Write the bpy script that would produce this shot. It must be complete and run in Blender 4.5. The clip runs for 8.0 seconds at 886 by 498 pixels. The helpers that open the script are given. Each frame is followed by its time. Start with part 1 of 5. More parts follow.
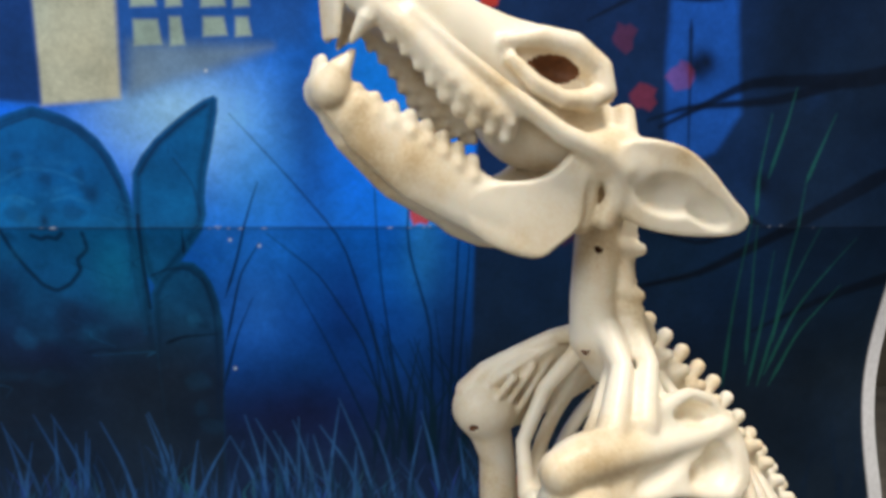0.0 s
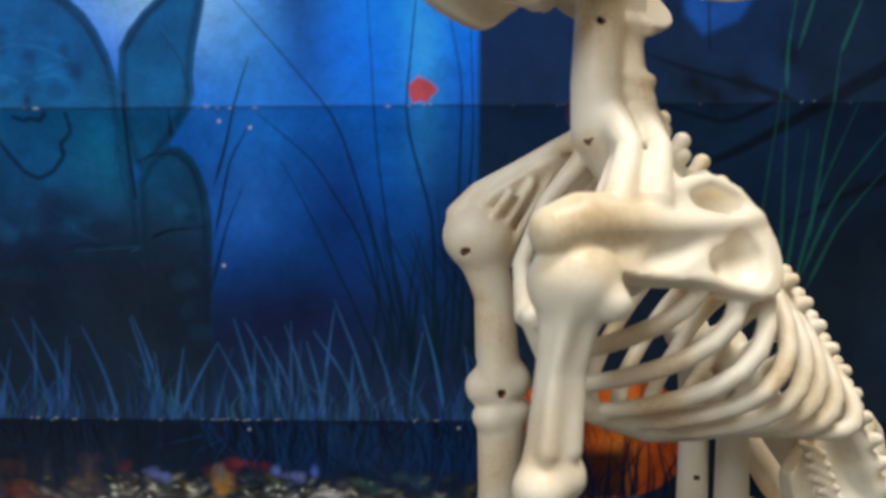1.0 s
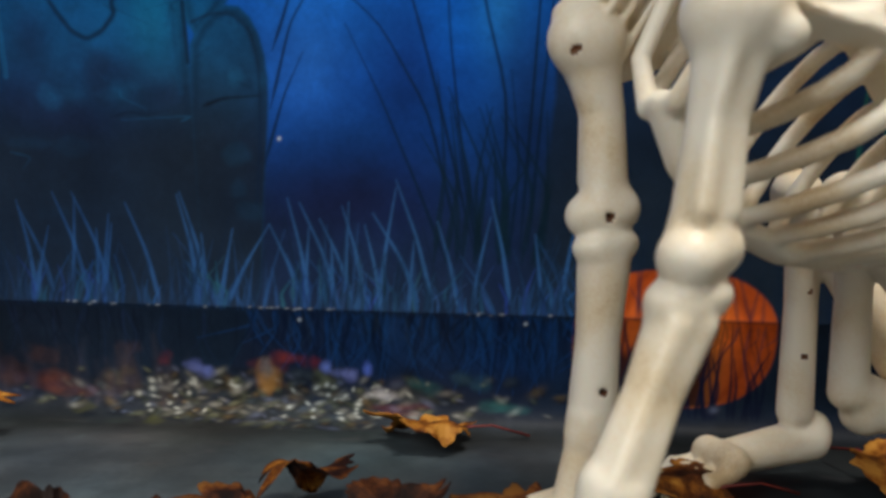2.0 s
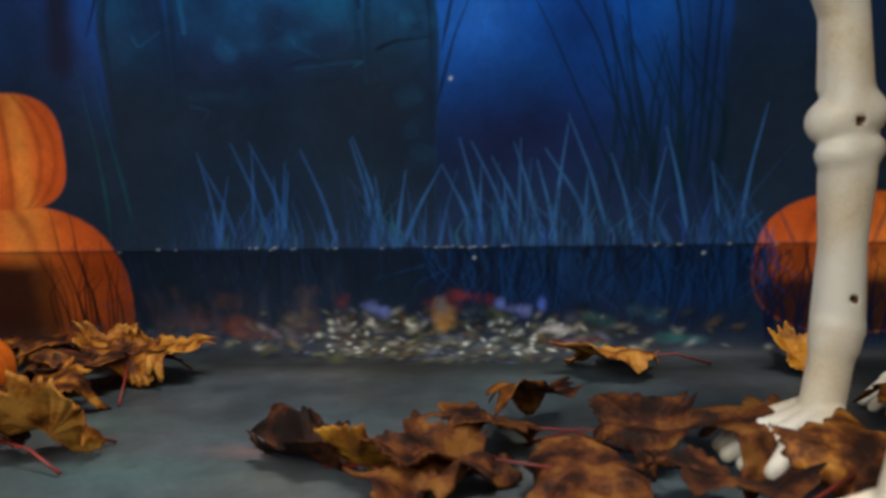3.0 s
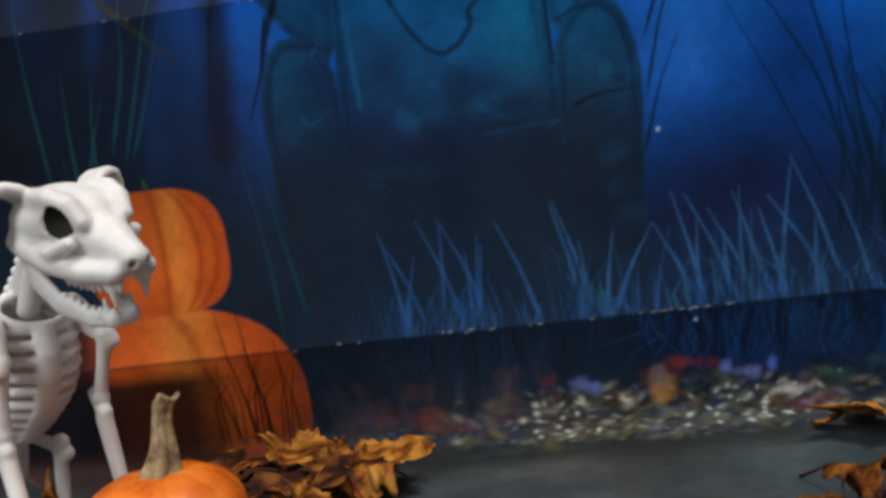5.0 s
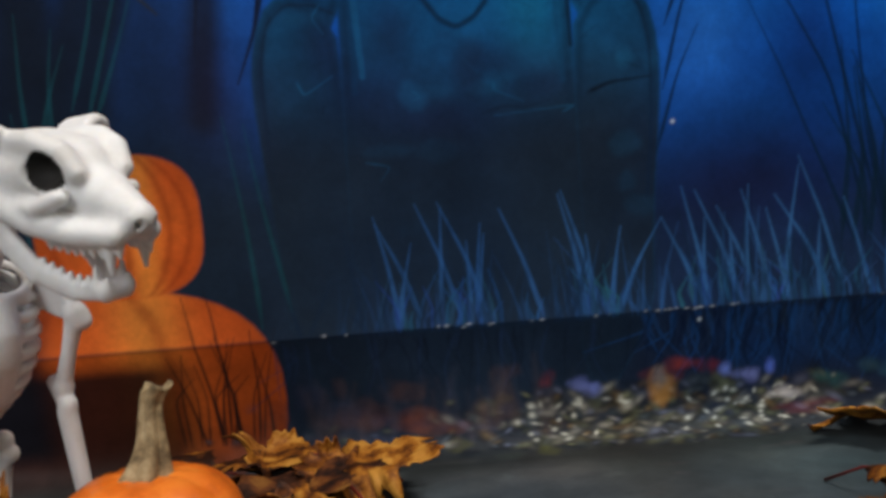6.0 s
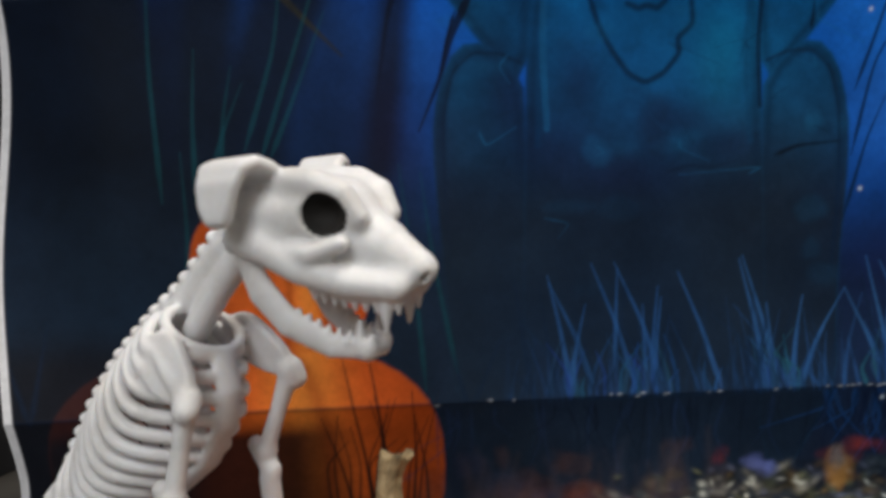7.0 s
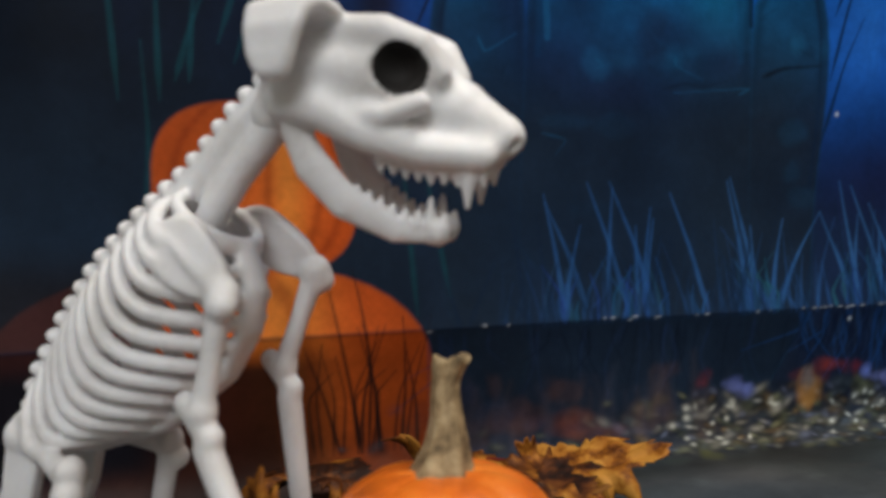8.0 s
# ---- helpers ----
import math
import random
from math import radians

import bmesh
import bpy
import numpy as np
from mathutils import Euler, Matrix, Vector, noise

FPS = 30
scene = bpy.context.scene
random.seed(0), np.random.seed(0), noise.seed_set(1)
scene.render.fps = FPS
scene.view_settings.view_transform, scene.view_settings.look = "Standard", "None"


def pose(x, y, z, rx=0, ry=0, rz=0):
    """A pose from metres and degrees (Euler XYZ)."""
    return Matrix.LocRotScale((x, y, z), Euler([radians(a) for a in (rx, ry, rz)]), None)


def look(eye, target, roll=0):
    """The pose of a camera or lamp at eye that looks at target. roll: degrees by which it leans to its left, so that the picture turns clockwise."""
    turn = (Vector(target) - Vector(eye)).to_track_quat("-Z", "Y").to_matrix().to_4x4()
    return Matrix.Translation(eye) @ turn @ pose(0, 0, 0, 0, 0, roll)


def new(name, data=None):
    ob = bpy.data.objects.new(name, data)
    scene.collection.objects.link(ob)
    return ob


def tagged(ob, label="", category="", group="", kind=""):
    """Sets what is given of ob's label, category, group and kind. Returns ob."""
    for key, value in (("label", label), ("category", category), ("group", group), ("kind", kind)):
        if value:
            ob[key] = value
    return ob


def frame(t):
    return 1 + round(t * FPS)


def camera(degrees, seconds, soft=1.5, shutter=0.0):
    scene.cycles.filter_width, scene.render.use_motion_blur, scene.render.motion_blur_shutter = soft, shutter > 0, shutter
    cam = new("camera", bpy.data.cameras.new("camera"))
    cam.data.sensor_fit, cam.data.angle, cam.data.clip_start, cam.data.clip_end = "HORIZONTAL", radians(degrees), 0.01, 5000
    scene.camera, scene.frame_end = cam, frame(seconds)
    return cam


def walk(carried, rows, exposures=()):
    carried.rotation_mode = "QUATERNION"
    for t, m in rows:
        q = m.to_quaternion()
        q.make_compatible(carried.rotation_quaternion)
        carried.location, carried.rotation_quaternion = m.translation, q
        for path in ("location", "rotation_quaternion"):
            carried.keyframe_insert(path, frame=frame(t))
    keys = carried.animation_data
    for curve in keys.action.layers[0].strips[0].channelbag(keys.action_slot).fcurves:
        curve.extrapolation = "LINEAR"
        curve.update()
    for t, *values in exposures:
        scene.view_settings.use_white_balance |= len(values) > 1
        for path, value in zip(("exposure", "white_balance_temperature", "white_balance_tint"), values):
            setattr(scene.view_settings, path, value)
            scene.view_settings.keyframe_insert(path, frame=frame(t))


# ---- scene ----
cam = camera(61.5, 8.0, soft=3.1)
cam.data.dof.use_dof, cam.data.dof.focus_distance, cam.data.dof.aperture_fstop = True, 0.52, 9.0
METRES, EYE, TILT, LEAN, TURN = 0.84, 0.3925, -7.0, 0.0, -1.0
ROWS = [
    (0.0, 0.0, 0.0, 0.0, -0.0, 0.0, 0.0),
    (0.5, 0.0151, 0.02, -0.0706, 0.08, 2.91, 0.83),
    (1.0, 0.0272, 0.0594, -0.1542, 2.5, 4.15, -0.07),
    (1.5, 0.0185, 0.1112, -0.2238, 1.96, 6.15, -1.36),
    (2.0, -0.0222, 0.118, -0.2665, 3.48, 4.94, -1.79),
    (3.5, -0.1764, 0.0964, -0.2973, 8.13, 3.37, 1.28),
    (4.0, -0.2264, 0.0954, -0.2847, 9.52, 4.61, 0.86),
    (4.5, -0.2845, 0.1086, -0.2627, 11.03, 6.06, 1.7),
    (6.0, -0.4136, 0.1764, -0.2702, -1.23, 6.34, 4.43),
    (6.5, -0.4855, 0.1839, -0.2546, -2.47, 9.78, -0.28),
    (7.0, -0.5551, 0.2116, -0.2561, -2.54, 10.59, 2.32),
    (7.5, -0.6069, 0.248, -0.2735, -9.64, 8.55, 3.87),
    (8.0, -0.6379, 0.2702, -0.287, -12.48, 8.35, 3.66),
]
BETWEEN = [  # t, x, y, z, yaw, pitch, roll in the world
    (2.2, -0.0345, 0.0705, 0.1500, 4.55, -3.03, 0.97),
    (3.3, -0.1307, 0.0534, 0.1348, 7.26, -4.66, -1.56),
    (4.7, -0.2539, 0.0764, 0.1617, 8.75, -0.49, -4.77),
    (5.8, -0.3264, 0.1209, 0.1498, -3.13, -2.15, -5.53),
]


def ahead(yaw, pitch):
    return Vector((-math.sin(radians(yaw)) * math.cos(radians(pitch)), math.cos(radians(yaw)) * math.cos(radians(pitch)), math.sin(radians(pitch))))


PATH = [(t, pose(0, 0, EYE, TILT, LEAN, TURN) @ pose(METRES * x, METRES * y, METRES * z, 90 + pitch, roll, yaw)) for t, x, y, z, yaw, pitch, roll in ROWS]
PATH += [(t, look(Vector((x, y, z)), Vector((x, y, z)) + ahead(yaw, pitch), roll)) for t, x, y, z, yaw, pitch, roll in BETWEEN]
walk(cam, sorted(PATH, key=lambda row: row[0]), [(0.0, 0.12), (2.0, 0.12), (3.5, 0.12), (4.5, 0.05), (8.0, 0.0)])

# ---------------------------------------------------------------- light
world = bpy.data.worlds.new("world")
world.use_nodes = True
scene.world = world
sky = world.node_tree.nodes.new("ShaderNodeTexSky")
sky.sky_type, sky.sun_disc, sky.sun_elevation, sky.sun_rotation = "NISHITA", False, radians(35), radians(200)
world.node_tree.links.new(sky.outputs[0], world.node_tree.nodes["Background"].inputs[0])
world.node_tree.nodes["Background"].inputs[1].default_value = 0.08


def area_lamp(name, eye, target, wide, high, watts, colour):
    data = bpy.data.lights.new(name, "AREA")
    data.shape, data.size, data.size_y, data.energy, data.color = "RECTANGLE", wide, high, watts, colour
    ob = new(name, data)
    ob.matrix_world = look(eye, target)
    return ob


area_lamp("window_light", (-1.1, -1.16, 1.35), (-0.25, 0.5, 0.1), 1.1, 1.1, 20, (0.93, 0.97, 1.0))
area_lamp("ceiling_light", (0.45, -0.15, 2.36), (0.3, 0.15, 0.0), 0.6, 0.6, 44, (1.0, 0.94, 0.85))


# ---------------------------------------------------------------- materials
def lin(r, g, b):
    return [((c / 255 + 0.055) / 1.055) ** 2.4 if c > 10 else c / 255 / 12.92 for c in (r, g, b)]


def rgba(c):
    return (*lin(*c), 1)


def material(name, tones, rough=0.5, scale=40, fine=400, bump=0.15, coat=0.0, subsurface=0.0, spread=(0.35, 0.65), reach=0.001, by_object=0.0):
    """A surface whose colour runs over the tones in large stains and a fine grain, with a relief of the grain."""
    m = bpy.data.materials.new(name)
    m.use_nodes = True
    nodes, link = m.node_tree.nodes, m.node_tree.links.new
    p = nodes["Principled BSDF"]
    p.inputs["Roughness"].default_value = rough
    p.inputs["Coat Weight"].default_value = coat
    if subsurface:
        p.inputs["Subsurface Weight"].default_value = subsurface
        p.inputs["Subsurface Radius"].default_value = (0.004, 0.0025, 0.0015)
        p.inputs["Subsurface Scale"].default_value = 1.0
    at = nodes.new("ShaderNodeTexCoord")
    big, small = nodes.new("ShaderNodeTexNoise"), nodes.new("ShaderNodeTexNoise")
    big.inputs["Scale"].default_value, small.inputs["Scale"].default_value = scale, fine
    big.inputs["Detail"].default_value = 4
    link(at.outputs["Object"], big.inputs["Vector"])
    link(at.outputs["Object"], small.inputs["Vector"])
    mix = nodes.new("ShaderNodeMath")
    mix.operation = "MULTIPLY_ADD"
    mix.inputs[1].default_value, mix.inputs[2].default_value = 0.22, -0.11
    link(small.outputs["Fac"], mix.inputs[0])
    total = nodes.new("ShaderNodeMath")
    link(big.outputs["Fac"], total.inputs[0])
    link(mix.outputs[0], total.inputs[1])
    if by_object:
        info, more = nodes.new("ShaderNodeObjectInfo"), nodes.new("ShaderNodeMath")
        more.operation = "MULTIPLY_ADD"
        more.inputs[1].default_value = by_object
        link(info.outputs["Random"], more.inputs[0])
        link(total.outputs[0], more.inputs[2])
        shift = nodes.new("ShaderNodeMath")
        shift.inputs[1].default_value = -by_object / 2
        link(more.outputs[0], shift.inputs[0])
        total = shift
    ramp = nodes.new("ShaderNodeValToRGB")
    while len(ramp.color_ramp.elements) < len(tones):
        ramp.color_ramp.elements.new(0.5)
    for i, (e, c) in enumerate(zip(ramp.color_ramp.elements, tones)):
        e.position = spread[0] + (spread[1] - spread[0]) * i / max(1, len(tones) - 1)
        e.color = rgba(c)
    link(total.outputs[0], ramp.inputs[0])
    link(ramp.outputs[0], p.inputs["Base Color"])
    relief = nodes.new("ShaderNodeBump")
    relief.inputs["Strength"].default_value, relief.inputs["Distance"].default_value = bump, reach
    link(total.outputs[0], relief.inputs["Height"])
    link(relief.outputs[0], p.inputs["Normal"])
    return m


def print_material():
    """Matt vinyl, printed: the ink's colour lies in the sheet's own colour layer."""
    m = bpy.data.materials.new("printed_vinyl")
    m.use_nodes = True
    nodes, link = m.node_tree.nodes, m.node_tree.links.new
    p = nodes["Principled BSDF"]
    ink = nodes.new("ShaderNodeVertexColor")
    ink.layer_name = "ink"
    at, weave = nodes.new("ShaderNodeTexCoord"), nodes.new("ShaderNodeTexNoise")
    weave.inputs["Scale"].default_value, weave.inputs["Detail"].default_value = 260, 5
    link(at.outputs["Object"], weave.inputs["Vector"])
    tone = nodes.new("ShaderNodeMapRange")
    tone.inputs["To Min"].default_value, tone.inputs["To Max"].default_value = 0.82, 1.18
    link(weave.outputs["Fac"], tone.inputs["Value"])
    mul = nodes.new("ShaderNodeMix")
    mul.data_type, mul.blend_type = "RGBA", "MULTIPLY"
    mul.inputs["Factor"].default_value = 1.0
    link(ink.outputs["Color"], mul.inputs["A"])
    link(tone.outputs["Result"], mul.inputs["B"])
    link(mul.outputs["Result"], p.inputs["Base Color"])
    p.inputs["Roughness"].default_value = 0.5
    p.inputs["Specular IOR Level"].default_value = 0.1
    relief = nodes.new("ShaderNodeBump")
    relief.inputs["Strength"].default_value, relief.inputs["Distance"].default_value = 0.12, 0.001
    link(weave.outputs["Fac"], relief.inputs["Height"])
    link(relief.outputs[0], p.inputs["Normal"])
    return m


VINYL = print_material()
CREAM = material("cream_plastic", [(206, 181, 141), (226, 208, 176), (235, 223, 200), (240, 232, 214)], 0.42, 24, 700, 0.25, subsurface=0.15, spread=(0.28, 0.60))
WHITE = material("white_plastic", [(216, 213, 211), (228, 226, 226), (234, 233, 234)], 0.5, 40, 600, 0.25, subsurface=0.1)
DARK_HOLE = material("dark_hole", [(20, 17, 15), (34, 28, 24)], 0.8)
BROWN_HOLE = material("brown_hole", [(84, 48, 24), (124, 78, 44)], 0.7)
SKIN = material("pumpkin_skin", [(196, 92, 20), (226, 112, 26), (236, 132, 44)], 0.42, 45, 500, 0.2, coat=0.1, subsurface=0.08)
STALK = material("pumpkin_stem_bark", [(92, 76, 52), (142, 120, 86), (176, 156, 120)], 0.8, 120, 900, 0.5)
LEAF_TAN = material("tan_leaf", [(40, 18, 8), (92, 48, 14), (148, 90, 26), (186, 130, 54)], 0.6, 60, 420, 0.6, spread=(0.34, 0.66), by_object=0.25)
LEAF_YELLOW = material("yellow_leaf", [(112, 66, 18), (164, 108, 26), (190, 136, 40)], 0.55, 50, 400, 0.4, by_object=0.2)
LEAF_DARK = material("maroon_leaf", [(24, 11, 6), (54, 26, 11), (96, 52, 20), (124, 80, 32)], 0.72, 55, 400, 0.4, by_object=0.25)
for leaf in (LEAF_TAN, LEAF_YELLOW, LEAF_DARK):
    leaf.node_tree.nodes["Principled BSDF"].inputs["Specular IOR Level"].default_value = 0.2
PETIOLE = material("red_petiole", [(92, 26, 22), (138, 44, 36)], 0.5)
PLASTER = material("wall_paint", [(196, 190, 180), (206, 201, 192)], 0.8, 3, 200, 0.05)
CARPET = material("grey_floor", [(88, 84, 80), (112, 108, 102)], 0.9, 20, 600, 0.4)


# ---------------------------------------------------------------- meshes
def smooth_mesh(name, verts, faces):
    me = bpy.data.meshes.new(name)
    verts, faces = np.asarray(verts, np.float32), np.asarray(faces, np.int32)
    n = faces.shape[1]
    me.vertices.add(len(verts))
    me.vertices.foreach_set("co", verts.ravel())
    me.loops.add(faces.size)
    me.loops.foreach_set("vertex_index", faces.ravel())
    me.polygons.add(len(faces))
    me.polygons.foreach_set("loop_start", np.arange(0, faces.size, n, dtype=np.int32))
    me.polygons.foreach_set("use_smooth", np.ones(len(faces), bool))
    me.update()
    me.validate()
    return me


def part(name, bm, mat, parent=None, label=""):
    me = bpy.data.meshes.new(name)
    bm.normal_update()
    bm.to_mesh(me)
    bm.free()
    for f in me.polygons:
        f.use_smooth = True
    me.materials.append(mat)
    ob = new(name, me)
    if parent is not None:
        ob.parent = parent
    return tagged(ob, label)


def box(bm, lo, hi):
    made = bmesh.ops.create_cube(bm, size=1)["verts"]
    for v in made:
        v.co = [a + (b - a) * (c + 0.5) for a, b, c in zip(lo, hi, v.co)]
    return made


def tube(bm, points, radii, sides=10):
    """A round rod along points, closed at both ends."""
    points = [Vector(p) for p in points]
    rings, side = [], None
    for i, p in enumerate(points):
        way = (points[min(i + 1, len(points) - 1)] - points[max(i - 1, 0)]).normalized()
        if side is None:
            side = way.orthogonal().normalized()
        side = (side - way * side.dot(way)).normalized()
        other = way.cross(side)
        r = radii[i] if isinstance(radii, (list, tuple)) else radii
        rings.append([bm.verts.new(p + r * (math.cos(a) * side + math.sin(a) * other)) for a in (2 * math.pi * k / sides for k in range(sides))])
    for a, b in zip(rings, rings[1:]):
        for k in range(sides):
            bm.faces.new((a[k], a[(k + 1) % sides], b[(k + 1) % sides], b[k]))
    bm.faces.new(rings[0][::-1])
    bm.faces.new(rings[-1])


# ---------------------------------------------------------------- room
def room():
    x0, x1, y0, y1, top = -1.7, 1.5, -1.2, 1.25, 2.4
    for name, lo, hi, mat in (
            ("floor", (x0, y0, -0.10), (x1, y1, -0.004), CARPET),
            ("ceiling", (x0, y0, top), (x1, y1, top + 0.1), PLASTER),
            ("wall_north", (x0, y1, -0.1), (x1, y1 + 0.1, top), PLASTER),
            ("wall_west", (x0 - 0.1, y0, -0.1), (x0, y1, top), PLASTER),
            ("wall_east", (x1, y0, -0.1), (x1 + 0.1, y1, top), PLASTER)):
        bm = bmesh.new()
        box(bm, lo, hi)
        tagged(part(name, bm, mat), "plain painted room surface" if mat is PLASTER else "grey carpet floor under the backdrop", name.split("_")[0], kind="structure")
    bm = bmesh.new()
    wx0, wx1, wz0, wz1 = -1.65, -0.55, 0.8, 1.9
    for lo, hi in (((x0, wz1), (x1, top)), ((x0, -0.1), (x1, wz0)), ((x0, wz0), (wx0, wz1)), ((wx1, wz0), (x1, wz1))):
        box(bm, (lo[0], y0 - 0.1, lo[1]), (hi[0], y0, hi[1]))
    tagged(part("wall_south", bm, PLASTER), "plain painted wall with a window opening", "wall", kind="structure")


room()

def shelf_unit():
    thing = tagged(new("shelf_unit"), "dark grey shelf unit standing behind the backdrop", "shelf")
    thing.location = (-1.15, 0.98, -0.004)
    for name, pieces in (("side", [((-0.30, -0.16, 0), (-0.275, 0.16, 1.1)), ((0.275, -0.16, 0), (0.30, 0.16, 1.1))]), ("board", [((-0.275, -0.15, z), (0.275, 0.15, z + 0.02)) for z in (0.04, 0.30, 0.56, 0.82, 1.08)]),
                         ("back_panel", [((-0.275, 0.14, 0), (0.275, 0.155, 1.1))])):
        for lo, hi in pieces:
            bm = bmesh.new()
            box(bm, lo, hi)
            bmesh.ops.bevel(bm, geom=bm.edges[:], offset=0.002, segments=1, affect="EDGES")
            part(name, bm, SHELF, thing)


SHELF = material("shelf_laminate", [(44, 46, 52), (58, 60, 66)], 0.6, 20, 300, 0.1)
shelf_unit()

# ---------------------------------------------------------------- the printed backdrop
# Its print is laid out in metres: u across, v up the hanging part from the fold at the floor, v below 0 over the floor.
U0, U1, V0, V1, STEP = -0.697, 0.395, -0.66, 0.60, 0.0011
LEANS = 0.1317  # the hanging part comes forward by this much for each metre up
WALL_Y = 0.642
us, vs = np.arange(U0, U1, STEP), np.concatenate([np.arange(V0, -0.30, 0.004), np.arange(-0.30, V1, STEP)])
UU, VV = np.meshgrid(us, vs)
rng = np.random.default_rng(7)


def fbm(scale, octaves=4, seed=0):
    """Soft noise, about 0 to 1, over the sheet; scale: the size of its largest spots in metres."""
    r, out, weight = np.random.default_rng(seed), 0, 0
    for o in range(octaves):
        s = scale / 2**o
        g = r.random((int((V1 - V0) / s) + 4, int((U1 - U0) / s) + 4))
        a, b = (VV - V0) / s, (UU - U0) / s
        i, j = a.astype(int), b.astype(int)
        fa, fb = a - i, b - j
        fa, fb = fa * fa * (3 - 2 * fa), fb * fb * (3 - 2 * fb)
        out = out + 0.5**o * ((g[i, j] * (1 - fb) + g[i, j + 1] * fb) * (1 - fa) + (g[i + 1, j] * (1 - fb) + g[i + 1, j + 1] * fb) * fa)
        weight += 0.5**o
    return out / weight


def ease(lo, hi, x):
    t = np.clip((x - lo) / (hi - lo), 0, 1)
    return t * t * (3 - 2 * t)


INK = np.zeros((*UU.shape, 3))


def window_of(lo_u, hi_u, lo_v, hi_v):
    a, b = np.searchsorted(us, [lo_u, hi_u])
    c, d = np.searchsorted(vs, [lo_v, hi_v])
    return slice(max(c, 0), d), slice(max(a, 0), b)


def lay(mask, colour, where=(slice(None), slice(None))):
    c = np.array(lin(*colour)) if isinstance(colour, tuple) else colour
    INK[where] += np.clip(mask, 0, 1)[..., None] * (c - INK[where])


def polygon(points, colour, soft=0.002, strength=1.0, fade=None, rounds=0):
    p = np.array(points)
    for _ in range(rounds):
        q = np.roll(p, -1, 0)
        p = np.stack([0.75 * p + 0.25 * q, 0.25 * p + 0.75 * q], 1).reshape(-1, 2)
    w = window_of(p[:, 0].min() - 3 * soft, p[:, 0].max() + 3 * soft, p[:, 1].min() - 3 * soft, p[:, 1].max() + 3 * soft)
    x, y = UU[w], VV[w]
    inside, dist = np.zeros(x.shape, bool), np.full(x.shape, 9.0)
    for (ax, ay), (bx, by) in zip(p, np.roll(p, -1, 0)):
        h = np.clip(((x - ax) * (bx - ax) + (y - ay) * (by - ay)) / ((bx - ax) ** 2 + (by - ay) ** 2 + 1e-12), 0, 1)
        dist = np.minimum(dist, np.hypot(x - ax - h * (bx - ax), y - ay - h * (by - ay)))
        inside ^= ((ay > y) != (by > y)) & (x < (bx - ax) * (y - ay) / (by - ay + 1e-12) + ax)
    d = np.where(inside, -dist, dist)
    mask = (1 - ease(-soft, soft, d)) * strength
    lay(mask * (fade(x, y) if fade else 1), colour, w)
    return d, w


def stroke(points, colour, wide, strength=1.0, soft=0.0010, taper=True):
    """A brush line, widest at its start if it tapers."""
    p = np.array(points, float)
    t = np.linspace(0, 1, len(p))
    tt = np.linspace(0, 1, 4 * len(p))
    if len(p) > 2:
        q = np.stack([np.interp(tt, t, p[:, k]) for k in (0, 1)], 1)
        q[1:-1] = (q[:-2] + 2 * q[1:-1] + q[2:]) / 4
        p = q
    r = wide + 3 * soft
    w = window_of(p[:, 0].min() - r, p[:, 0].max() + r, p[:, 1].min() - r, p[:, 1].max() + r)
    x, y = UU[w], VV[w]
    if not x.size:
        return
    mask, n = np.zeros(x.shape), len(p) - 1
    for i in range(n):
        (ax, ay), (bx, by) = p[i], p[i + 1]
        h = np.clip(((x - ax) * (bx - ax) + (y - ay) * (by - ay)) / ((bx - ax) ** 2 + (by - ay) ** 2 + 1e-12), 0, 1)
        half = wide / 2 * (1 - 0.85 * (i + h) / n) * (0.25 + 0.75 * ease(0, 0.15, (i + h) / n)) if taper else wide / 2
        mask = np.maximum(mask, 1 - ease(-soft, soft, np.hypot(x - ax - h * (bx - ax), y - ay - h * (by - ay)) - half))
    lay(mask * strength, colour, w)


def blob(u, v, ru, rv, colour, strength=1.0, turn=0.0):
    r = 2.5 * max(ru, rv)
    w = window_of(u - r, u + r, v - r, v + r)
    x, y = UU[w] - u, VV[w] - v
    c, s = math.cos(turn), math.sin(turn)
    lay(strength * np.exp(-(((x * c + y * s) / ru) ** 2 + ((y * c - x * s) / rv) ** 2)), colour, w)


def scrap(u, v, ru, rv, colour, strength=1.0):
    """A torn, soft-edged patch."""
    turn = rng.uniform(0, 6)
    polygon([(u + ru * rng.uniform(0.6, 1.25) * math.cos(a + turn), v + rv * rng.uniform(0.6, 1.25) * math.sin(a + turn)) for a in np.arange(0, 6.2, 0.7)], colour, 0.003, strength, rounds=1)


